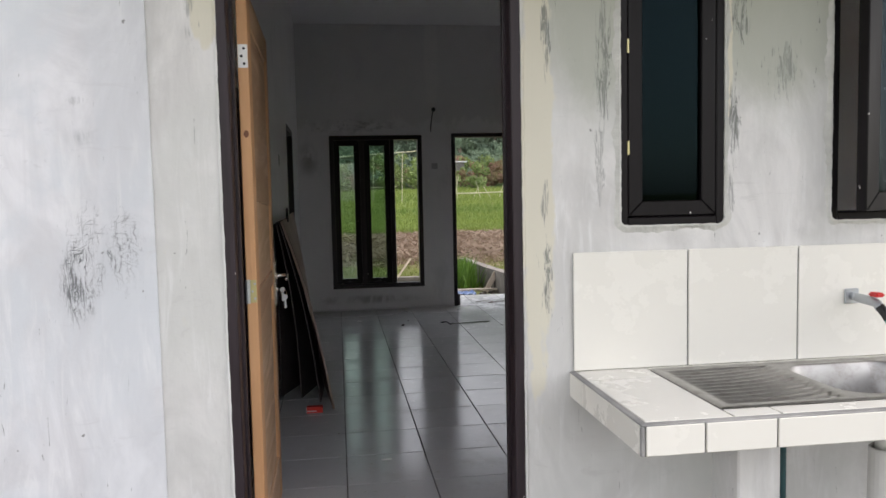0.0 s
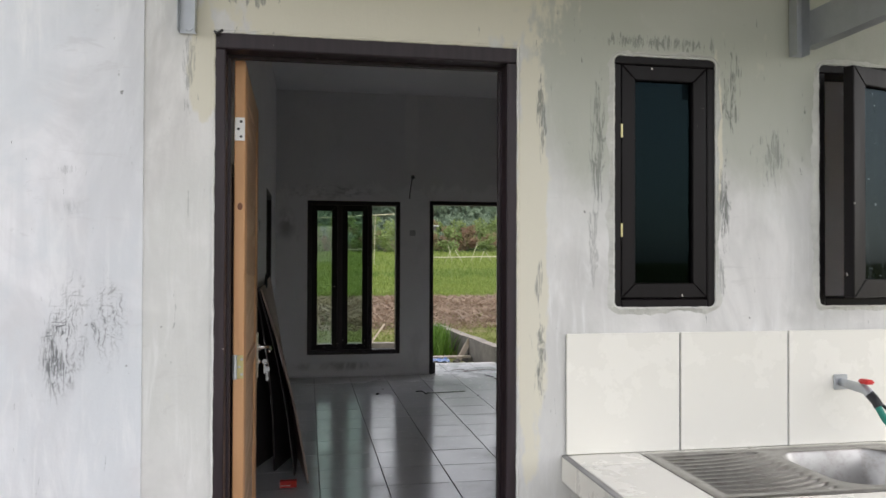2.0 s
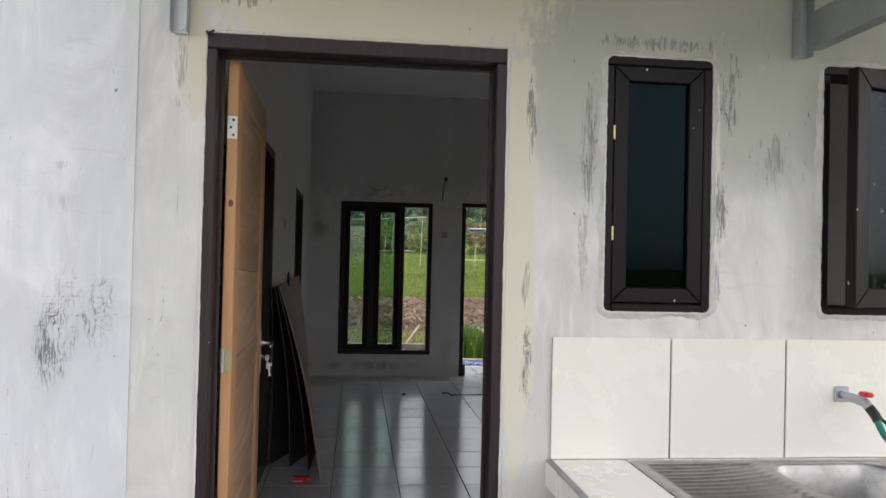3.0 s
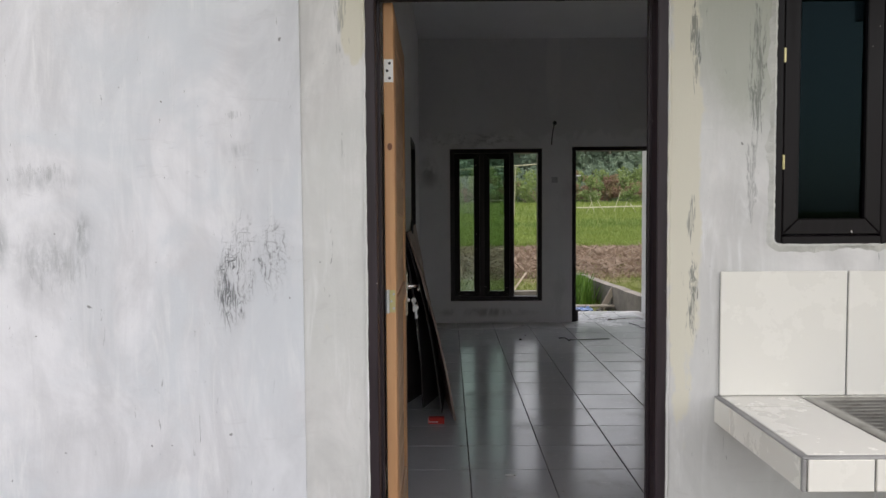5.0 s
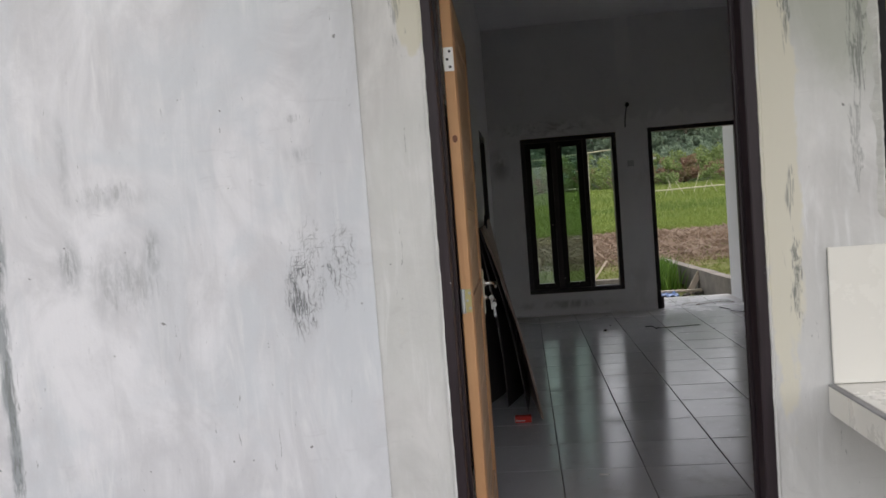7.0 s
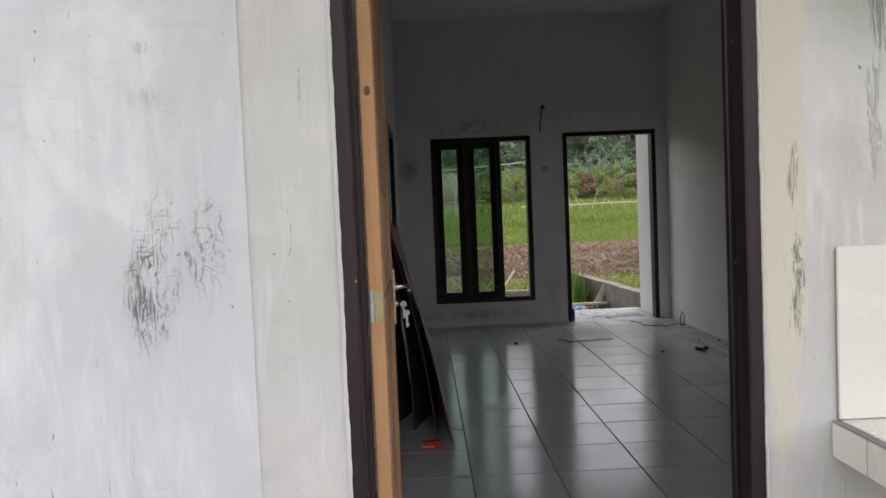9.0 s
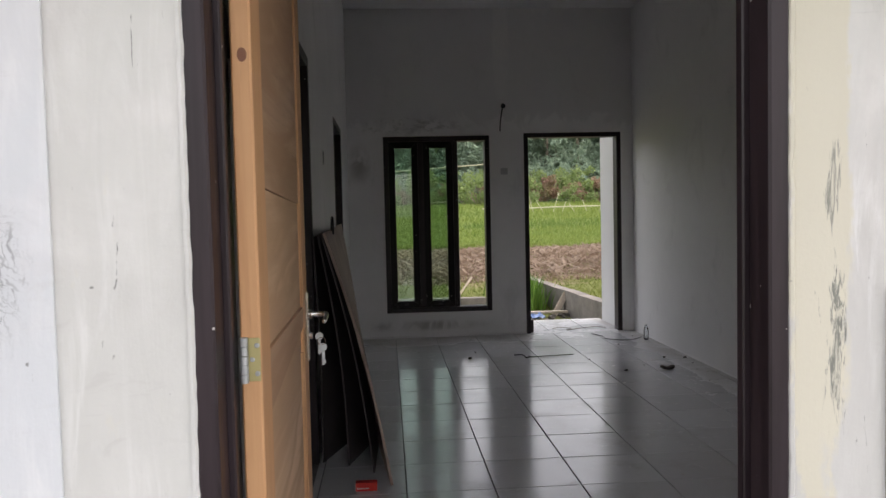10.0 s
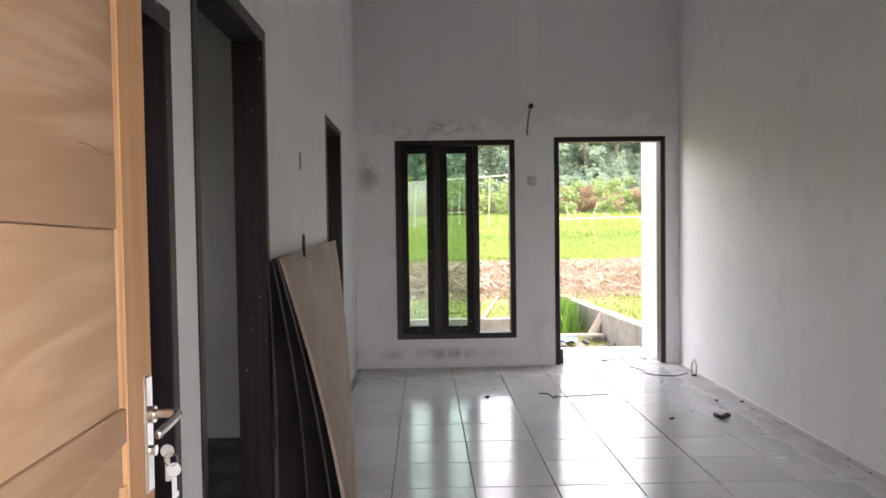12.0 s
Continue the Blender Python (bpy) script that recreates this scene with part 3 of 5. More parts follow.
for sgn, y0, y1 in ((1, -0.5, 3.25), (-1, 7.8, 3.25)):
    n = 36
    for k in range(n):
        x0, x1 = -3.7 + 7.2 * k / n, -3.7 + 7.2 * (k + 1) / n
        xm = (x0 + x1) / 2
        a = [roof_bm.verts.new(p) for p in ((x0, y0, 3.52), (xm, y0, 3.56), (x1, y0, 3.52), (x1, y1, 4.7), (xm, y1, 4.74), (x0, y1, 4.7))]
        roof_bm.faces.new((a[0], a[1], a[4], a[5])), roof_bm.faces.new((a[1], a[2], a[3], a[4]))
structure("roof", roof_bm, ROOF, "grey ribbed sheet roof over the house", "roof")

# sheet canopy over the back yard wall, carried by the brackets
can = bmesh.new()
for k in range(34):
    x0 = -0.60 + 0.12 * k
    a = [can.verts.new(p) for p in ((x0, -1.0, 2.40), (x0 + 0.06, -1.0, 2.43), (x0 + 0.12, -1.0, 2.40), (x0 + 0.12, -0.008, 2.60), (x0 + 0.06, -0.008, 2.63), (x0, -0.008, 2.60))]
    can.faces.new((a[0], a[1], a[4], a[5])), can.faces.new((a[1], a[2], a[3], a[4]))
structure("back_canopy", can, ROOF, "ribbed sheet canopy above the outer wall", "canopy")

# gable ends under the roof
for nm, xa, xb in (("wall_gable_1", -3.4, -3.27), ("wall_gable_2", 3.07, 3.2)):
    gb = bmesh.new()
    lo = [[gb.verts.new((x, y, z)) for y, z in ((0.0, 3.5), (6.57, 3.5), (6.57, 3.62), (3.25, 4.66), (0.0, 3.62))] for x in (xa, xb)]
    gb.faces.new(lo[0]), gb.faces.new(lo[1][::-1])
    for k in range(5):
        gb.faces.new((lo[0][k], lo[1][k], lo[1][(k + 1) % 5], lo[0][(k + 1) % 5]))
    bmesh.ops.recalc_face_normals(gb, faces=gb.faces)
    structure(nm, gb, WHITE_WALL, "plain plastered gable end", "wall")

# floors
structure("floor_bed", slab((-3.27, 2.36), (BACK, 7.36), [], -0.1, -0.011, "z"), GROUT, "dark grouted bed under the floor tiles", "floor")
structure("threshold_bed", slab((-0.457, 0.490), (0.0, BACK), [], -0.12, -0.011, "z"), GROUT, "mortar bed of the back threshold", "floor")
structure("porch_footing", box(-3.4, 2.6, FRONT + 0.13, 7.35, -0.45, -0.1), CONCRETE, "concrete footing of the front porch", "porch")
structure("yard_slab", box(-6.5, 6.5, -9.0, 0.0, -0.4, -0.125), SLAB, "rough concrete yard slab behind the house", "pavement")
structure("wall_porch", box(2.25, 2.4, FRONT + 0.13, 7.24, -0.01, 3.3, 0.006), WHITE_WALL, "smooth white porch side wall", "wall")


# ---- frames, doors and windows ----
def frame_set(ob, u0, u1, v0, v1, t0, t1, across, w=0.055, sill=True, mat=PAINT):
    """Jambs, head and sill of a frame, each a part, butted end to end."""
    def bar(name, a, b, c, d):
        if across == "y":
            part(name, box(a, b, t0, t1, c, d, 0.004), mat, ob)
        else:
            part(name, box(t0, t1, a, b, c, d, 0.004), mat, ob)
    low = v0 + w if sill else v0
    bar("jamb", u0, u0 + w, v0, v1 - w)
    bar("jamb", u1 - w, u1, v0, v1 - w)
    bar("head", u0, u1, v1 - w, v1)
    if sill:
        bar("sill", u0 + w, u1 - w, v0, low)


back_frame = thing("door_1", "dark brown painted frame of the open back doorway", "door frame", (0, 0.05, -0.01), "", "structure")
# each member is a thick outer section with a stepped rebate behind it, in which the leaf closes
for name, x0, x1, z0, z1 in (("jamb", -0.457, -0.423, -0.01, 1.997), ("jamb", 0.455, 0.490, -0.01, 1.997), ("head", -0.457, 0.490, 1.997, 2.047)):
    part(name, box(x0, x1, -0.004, 0.066, z0, z1, 0.004), PAINT, back_frame)
    e = 0.010
    lo, hi = (x0, x1) if name == "head" else (x0, x1 + e) if x0 < 0 else (x0 - e, x1)
    part("door_stop", box(lo, hi, 0.067, 0.092, z0 - (e if name == "head" else 0), z1 - (0 if name == "head" else e), 0.003), PAINT, back_frame)
    if name == "jamb":
        lo, hi = (x0, x0 + 0.014) if x0 < 0 else (x1 - 0.014, x1)
        part("rebate", box(lo, hi, 0.093, 0.128, z0, z1, 0.002), PAINT, back_frame)
    else:
        part("rebate", box(x0, x1, 0.093, 0.128, z1 - 0.022, z1, 0.002), PAINT, back_frame)

# the opened timber leaf, built about its hinge edge: u along the leaf, w its thickness
leaf = thing("back_door_leaf", "raw orange timber panel door standing wide open", "door", (0, 0, 0))
LW, LH, LT = 0.87, 1.985, 0.034
for y0, y1 in ((0.0, 0.115), (LW - 0.115, LW)):
    part("stile", box(-LT, 0, y0, y1, 0.0, LH, 0.003), WOOD_Z, leaf)
for z0, z1 in ((0.0, 0.2), (LH - 0.11, LH)):
    part("rail", box(-LT + 0.0005, -0.0005, 0.115, LW - 0.115, z0, z1, 0.003), WOOD_Y, leaf)


def leaf_panel(z0, z1, tilt0, tilt1, sunk, mat, label=""):
    """A plain board between the stiles; its lower and upper edges may run aslant."""
    bm = box(-LT + 0.012, -sunk, 0.1155, LW - 0.1155, z0 + 0.0004, z1 - 0.0004, 0.0016)
    for v in bm.verts:
        k = 0.5 - (v.co.y - 0.115) / (LW - 0.23)
        v.co.z += k * (tilt0 if v.co.z < (z0 + z1) / 2 else tilt1)
    part("panel", bm, mat, leaf, label)


leaf_panel(0.2, 0.58, 0, 0, 0.010, WOOD_Y)
leaf_panel(0.58, 0.922, 0, -0.06, 0.009, WOOD_Y)
leaf_panel(0.922, 1.006, -0.06, 0, 0.0006, WOOD_BROWN, "browner lock rail")
leaf_panel(1.006, 1.292, 0, 0.022, 0.0065, WOOD_Y, "pale middle board")
leaf_panel(1.292, LH - 0.11, 0.022, 0, 0.004, WOOD_BROWN, "browner upper board")
# bevelled beads where the boards meet the stiles, and a shrinkage crack
for z0, z1 in ((0.201, 0.885), (1.007, LH - 0.111)):
    for ya, yb in ((0.1158, 0.133), (LW - 0.1158, LW - 0.133)):
        bb = bmesh.new()
        f0, f1 = [[bb.verts.new((x, y, z)) for x, y in ((-0.012, ya), (-0.001, ya), (-0.0035, (ya + yb) / 2), (-0.009, yb), (-0.012, yb))] for z in (z0, z1)]
        bb.faces.new(f0), bb.faces.new(f1[::-1])
        for k in range(5):
            bb.faces.new((f0[k], f1[k], f1[(k + 1) % 5], f0[(k + 1) % 5]))
        bmesh.ops.recalc_face_normals(bb, faces=bb.faces)
        part("bead", bb, WOOD_Z, leaf, "orange bead along the stile")
part("crack", tube(bend([(-0.0042, LW - 0.134, 1.392), (-0.004, LW - 0.17, 1.393), (-0.004, LW - 0.21, 1.399), (-0.0042, LW - 0.25, 1.401)]), 0.0009, 5), KNOT, leaf, "dark shrinkage crack")
kb = bmesh.new()
bmesh.ops.create_circle(kb, cap_ends=True, segments=14, radius=0.008, matrix=pose(-0.015, -0.0008, 1.519, 90, 0, 0))
for v in kb.verts:
    v.co.z = 1.519 + (v.co.z - 1.519) * 1.5
part("knot", kb, KNOT, leaf, "dark red brown knot")
for zc, m, lab in ((1.765, WHITE_METAL, "pale screwed hinge plate"), (1.01, BRASS, "tarnished hinge plate"), (0.25, BRASS, "tarnished hinge plate")):
    h = part("hinge", box(-0.032 if zc > 1.5 else -0.0215, -0.001, -0.0022, -0.0002, zc - 0.037, zc + 0.037, 0.0008), m, leaf, lab)
    if zc < 1.5:
        for k in range(5):
            part("knuckle", tube([(-0.0275, -0.0085, zc - 0.038 + 0.0155 * k), (-0.0275, -0.0085, zc - 0.0235 + 0.0155 * k)], 0.0075, 12), ZINC, h)
    for k in (-0.024, 0.0, 0.024):
        part("screw", lathe([(0.0045, 0), (0.003, 0.0012)], 0, 0, 0, 10), BLACK if zc > 1.5 else ZINC, h).matrix_basis = pose((-0.017 if zc > 1.5 else -0.0105) + 0.004 * (1 if k else -1), -0.0022, zc + k, 90, 0, 0)
plate = part("lock_plate", box(0.0, 0.007, LW - 0.052, LW - 0.018, 0.845, 1.04, 0.006, None, 2), CHROME, leaf, "polished steel lock plate")
part("lever", tube(bend([(0.005, LW - 0.035, 0.975), (0.045, LW - 0.035, 0.976), (0.056, LW - 0.05, 0.976), (0.058, LW - 0.10, 0.974), (0.056, LW - 0.145, 0.970)]), 0.0085, 12, None, 0.0065), CHROME, plate, "", True)
part("rose", tube([(0.006, LW - 0.035, 0.975), (0.016, LW - 0.035, 0.975)], 0.014, 16), CHROME, plate)
part("lock_cylinder", tube([(0.006, LW - 0.035, 0.915), (0.016, LW - 0.035, 0.915)], 0.009, 14), CHROME, plate)
for xk, zk, tilt, nm in ((0.034, 0.913, 0, "key"), (0.044, 0.882, 12, "key")):
    kbm = lathe([(0.0112, -0.0011), (0.0112, 0.0011)], 0, 0, 0, 18)
    box(-0.004, 0.004, -0.05, -0.012, -0.001, 0.001, 0, kbm)
    box(0.004, 0.007, -0.046, -0.036, -0.001, 0.001, 0, kbm)
    part(nm, kbm, ZINC, plate, "small steel key hanging from the lock").matrix_basis = pose(xk, LW - 0.036, zk, 90, 0, tilt)
ring = bmesh.new()
for k in range(16):
    a, b = math.tau * k / 16, math.tau * (k + 1) / 16
    tube([(0.040 + 0.011 * math.cos(a), LW - 0.037, 0.899 + 0.011 * math.sin(a)), (0.040 + 0.011 * math.cos(b), LW - 0.037, 0.899 + 0.011 * math.sin(b))], 0.0011, 6, ring)
part("key_ring", ring, CHROME, plate)
leaf.matrix_basis = pose(-0.374, 0.112, 0.008, 0, 0, 0.95)


def side_door(name, d, label):
    ob = thing(name, label, "door frame", (LEFT, (d[0] + d[1]) / 2, 0), "dark side door frames", "structure")
    frame_set(ob, d[0], d[1], d[2], d[3], LEFT - 0.118, LEFT + 0.004, "x", 0.05, False)


side_door("door_2", D0, "dark brown frame of a doorway behind the leaf")
side_door("door_3", D1, "dark brown frame of a dim doorway")
side_door("door_4", D2, "dark brown frame of a doorway behind leaning boards")
front_frame = thing("door_5", "dark brown frame of the open front doorway", "door frame", (1.73, FRONT, 0), "", "structure")
frame_set(front_frame, 1.238, 2.237, 0.0, 2.037, FRONT - 0.004, FRONT + 0.126, "y", 0.045, False)


def mitred(x0, x1, z0, z1, y0, y1, w):
    """Four bars of a sash with mitred corners and softened edges: left, right, bottom, top."""
    o, i = ((x0, z0), (x1, z0), (x1, z1), (x0, z1)), ((x0 + w, z0 + w), (x1 - w, z0 + w), (x1 - w, z1 - w), (x0 + w, z1 - w))
    bars = []
    for a, b in ((3, 0), (1, 2), (0, 1), (2, 3)):
        bm = bmesh.new()
        ring = (o[a], o[b], i[b], i[a])
        mid = Vector((sum(p[0] for p in ring) / 4, 0, sum(p[1] for p in ring) / 4))
        front, back = [[bm.verts.new(mid + (Vector((px, 0, pz)) - mid) * 0.9985 + Vector((0, y, 0))) for px, pz in ring] for y in (y0, y1)]
        bm.faces.new(front), bm.faces.new(back[::-1])
        for k in range(4):
            bm.faces.new((front[k], back[k], back[(k + 1) % 4], front[(k + 1) % 4]))
        bmesh.ops.recalc_face_normals(bm, faces=bm.faces)
        bmesh.ops.bevel(bm, geom=list(bm.edges), offset=0.003, segments=1, affect="EDGES", clamp_overlap=True)
        bars.append(bm)
    return bars


def glazed_sash(name, parent, x0, x1, z0, z1, y0, y1, w, glass, lab, mat=BLACK_PAINT):
    left, right, low, high = mitred(x0, x1, z0, z1, y0, y1, w)
    s = part(name, left, mat, parent, lab)
    part("stile", right, mat, s)
    part("rail", low, mat, s)
    part("rail", high, mat, s)
    ym = (y0 + y1) / 2
    p = part("pane", box(x0 + w - 0.004, x1 - w + 0.004, ym - 0.002, ym + 0.002, z0 + w - 0.004, z1 - w + 0.004), glass, s, "tinted glass pane")
    p.visible_shadow = False
    return s


front_win = thing("window_1", "dark framed front window with two tinted sashes and one empty light", "window", (0.36, FRONT, 0.242), "", "structure")
frame_set(front_win, *FRONT_WIN, FRONT - 0.008, FRONT + 0.12, "y", 0.049)
for x0, x1 in ((0.164, 0.2195), (0.515, 0.562)):
    part("mullion", box(x0, x1, FRONT - 0.004, FRONT + 0.116, 0.302, 1.970, 0.003), PAINT, front_win)
glazed_sash("sash", front_win, -0.1285, 0.1635, 0.3015, 1.9705, FRONT + 0.03, FRONT + 0.07, 0.064, PALE_GLASS, "narrow sash with green tinted pane")
glazed_sash("sash", front_win, 0.2200, 0.5145, 0.3015, 1.9705, FRONT + 0.03, FRONT + 0.07, 0.064, PALE_GLASS, "narrow sash with green tinted pane")
part("bead", box(0.564, 0.838, FRONT + 0.05, FRONT + 0.058, 0.302, 0.308), ZINC, front_win, "thin bright bead")
part("bead", box(0.564, 0.57, FRONT + 0.05, FRONT + 0.058, 0.309, 1.969), ZINC, front_win, "thin bright bead")
for x in (0.018, 0.367):
    part("latch", box(x - 0.02, x + 0.02, FRONT + 0.02, FRONT + 0.03, 0.322, 0.342, 0.003), BLACK, front_win)

win_a = thing("window_2", "closed dark brown casement with dark tinted glass", "window", (1.0, 0.05, 1.193), "kitchen casements", "structure")
frame_set(win_a, *WIN_A, -0.004, 0.11, "y", 0.028, True, WINDOW_PAINT)
glazed_sash("sash", win_a, 0.848, 1.155, 1.234, 2.012, -0.001, 0.04, 0.05, DARK_GLASS, "closed casement sash", WINDOW_PAINT)
for z in (1.46, 1.79):
    part("hinge", tube([(0.8475, -0.003, z - 0.022), (0.8475, -0.003, z + 0.022)], 0.0045, 10), BRASS, win_a)
win_b = thing("window_3", "dark brown casement with its sash pushed ajar", "window", (1.75, 0.05, 1.195), "kitchen casements", "structure")
frame_set(win_b, *WIN_B, -0.004, 0.11, "y", 0.03, True, WINDOW_PAINT)
open_sash = thing("open_sash", "dark casement sash ajar with scratched dark glass", "window sash", (0, 0, 0))
glazed_sash("sash_frame", open_sash, -0.318, 0.0, 0.0, 0.78, -0.04, 0.0, 0.062, DUSTY_GLASS, "scratched dark sash frame", WINDOW_PAINT)
open_sash.matrix_basis = pose(1.908, 0.004, 1.236, 0, 0, 17)
for z in (1.46, 1.79):
    part("hinge", tube([(1.911, 0.0, z - 0.03), (1.911, 0.0, z + 0.03)], 0.006, 10), ZINC, win_b)
win_c = thing("window_4", "dark brown casement at the edge of the outer wall", "window", (-2.3, 0.05, 0.67), "", "structure")
frame_set(win_c, *WIN_C, -0.016, 0.11, "y", 0.055, True, BLACK_PAINT)
glazed_sash("sash", win_c, -2.694, -2.046, 0.726, 1.944, 0.0, 0.04, 0.06, DARK_GLASS, "closed casement sash")
structure("window_sill", box(-2.8, -1.96, -0.05, -0.0065, 0.6, 0.664, 0.006), CONCRETE, "rough cement ledge below the casement", "sill")

# trowelled cement surrounds of the kitchen windows: rounded opening, ragged outer edge
CEMENT = make_concrete("brushed_cement", (0.68, 0.675, 0.635), (0.46, 0.465, 0.435))


def surround(x0, x1, z0, z1, seed):
    rs = random.Random(seed)
    r, lap = 0.022, 0.002
    path = []
    for cx, cz, q0 in ((x1 - r, z0 + r, -90), (x1 - r, z1 - r, 0), (x0 + r, z1 - r, 90), (x0 + r, z0 + r, 180)):
        path += [(cx, cz, radians(q0 + 15 * k), r) for k in range(7)]
    ring = []
    for (ax, az, aq, ar), (bx, bz, bq, br) in zip(path, path[1:] + path[:1]):
        p, q = Vector((ax + ar * math.cos(aq), az + ar * math.sin(aq))), Vector((bx + br * math.cos(bq), bz + br * math.sin(bq)))
        steps = max(1, int((q - p).length / 0.011))
        ring += [(p.lerp(q, k / steps), Vector((math.cos(aq), math.sin(aq)))) for k in range(steps)]
    bm = bmesh.new()
    rows = []
    for k, (p, nrm) in enumerate(ring):
        wide = max(0.002, 0.010 + 0.016 * noise.noise(Vector((p.x * 11, p.y * 11, seed))) + 0.008 * noise.noise(Vector((p.x * 50, p.y * 50, seed))))
        edge = lap + 0.003 * noise.noise(Vector((p.x * 60, p.y * 60, seed + 3)))
        rows.append([bm.verts.new((c.x, y, c.y)) for c, y in ((p - nrm * edge, 0.002), (p - nrm * edge, -0.008 - rs.uniform(0, 0.0015)), (p + nrm * 0.004, -0.0080 - rs.uniform(0, 0.003)), (p + nrm * (wide * 0.6 + 0.005), -0.004), (p + nrm * (wide + 0.008), 0.0005))])
    for u, v in zip(rows, rows[1:] + rows[:1]):
        for k in range(4):
            bm.faces.new((u[k], u[k + 1], v[k + 1], v[k]))
    bmesh.ops.recalc_face_normals(bm, faces=bm.faces)
    return structure("cement_edge", bm, CEMENT, "ragged white cement surround of a casement", "trim")


surround(*WIN_A, 1)
surround(*WIN_B, 2)
rb = bmesh.new()
for pts in ([(-0.459, -0.003, -0.1), (-0.459, -0.003, 2.049)], [(0.492, -0.003, -0.1), (0.492, -0.003, 2.049)], [(-0.459, -0.003, 2.049), (0.492, -0.003, 2.049)]):
    a, b = Vector(pts[0]), Vector(pts[1])
    tube([a.lerp(b, k / 150) + Vector((0.0016 * noise.noise(Vector((k * 0.31, 1, a.x))) + random.uniform(-0.0009, 0.0009), 0, 0.0016 * noise.noise(Vector((k * 0.31, 5, a.x))) + random.uniform(-0.0009, 0.0009))) for k in range(151)], 0.0055, 6, rb)
structure("cement_edge", rb, RIGHT_PLASTER, "chipped cement edge round the back doorway", "trim")

# ---- the outdoor sink counter ----
CX0, CX1, CY, CZ, CT = 0.64, 2.42, -0.605, 0.725, 0.086
counter = thing("sink_counter", "cream tiled concrete counter against the outer wall", "counter", (1.5, -0.3, -0.125))
SINK = (0.905, 1.80, -0.515, -0.035)
hole = (SINK[0] + 0.02, SINK[1] - 0.02, SINK[2] + 0.02, SINK[3] - 0.02)
part("core", slab((CX0 + 0.009, CX1), (CY + 0.009, -0.001), [hole], CZ - CT, CZ - 0.009, "z"), PALE_GROUT, counter, "grey cement core with grout lines")


def tile_box(name, parent, x0, x1, y0, y1, z0, z1, mat=WALL_TILE, bev=0.0018):
    return part(name, box(x0, x1, y0, y1, z0, z1, bev), mat, parent)


g2 = 0.0028
for x0, x1, y0, y1 in ((CX0, SINK[0], -0.14, -0.001), (CX0, SINK[0], CY, -0.14), (SINK[0], 1.04, CY, SINK[2]), (1.04, 1.42, CY, SINK[2]), (1.42, SINK[1], CY, SINK[2]),
                       (SINK[0], 1.3, SINK[3], -0.001), (1.3, SINK[1], SINK[3], -0.001), (SINK[1], 2.08, -0.18, -0.001), (SINK[1], 2.08, CY, -0.18), (2.08, CX1, -0.18, -0.001), (2.08, CX1, CY, -0.18)):
    e = 0.021 if y0 == CY else 0
    w = 0.019 if x0 == CX0 else 0
    tile_box("tile", counter, x0 + g2 + w, x1 - g2, y0 + g2 + e, y1 - g2, CZ - 0.0089, CZ)
for x0, x1 in ((CX0 + 0.012, 0.815), (0.815, 1.015), (1.015, 1.398), (1.398, 1.79), (1.79, 2.18), (2.18, CX1)):
    tile_box("front_tile", counter, x0 + g2, x1 - g2, CY, CY + 0.0088, CZ - CT + 0.002, CZ - 0.006)
for y0, y1 in ((CY + 0.014, -0.14), (-0.14, -0.002)):
    tile_box("side_tile", counter, CX0, CX0 + 0.0088, y0 + g2, y1 - g2, CZ - CT + 0.002, CZ - 0.006)
part("edge_grout", box(CX0 + 0.001, CX1, CY + 0.001, CY + 0.0235, CZ - 0.0065, CZ - 0.0006, 0.002), EDGE_GROUT, counter, "grey grout edge")
part("edge_grout", box(CX0 + 0.001, CX0 + 0.0215, CY + 0.024, -0.002, CZ - 0.0065, CZ - 0.0006, 0.002), EDGE_GROUT, counter, "grey grout edge")
part("corner_grout", box(CX0 + 0.001, CX0 + 0.0115, CY + 0.001, CY + 0.013, CZ - CT + 0.001, CZ - 0.007, 0.002), EDGE_GROUT, counter, "grey grout edge")
splash = thing("splashback", "row of large cream tiles above the counter", "splashback", (1.5, -0.005, CZ))
part("mortar", box(0.655, 2.25, -0.004, -0.0006, CZ + 0.001, 1.112), PALE_GROUT, splash, "grey tile mortar")
for k in range(4):
    tile_box("tile", splash, 0.652 + 0.4 * k + g2, 0.652 + 0.4 * (k + 1) - g2, -0.012, -0.0042, CZ + 0.002, 1.12)
part("leg", box(1.03, 1.165, -0.38, -0.22, -0.125, CZ - CT, 0.006), RIGHT_PLASTER, counter, "white plastered leg")
part("leg", box(2.06, 2.2, -0.38, -0.22, -0.125, CZ - CT, 0.006), RIGHT_PLASTER, counter, "white plastered leg")

sink = thing("kitchen_sink", "stained steel sink with ribbed drainboard set in the counter", "sink", (1.33, -0.27, CZ))
sb = bmesh.new()
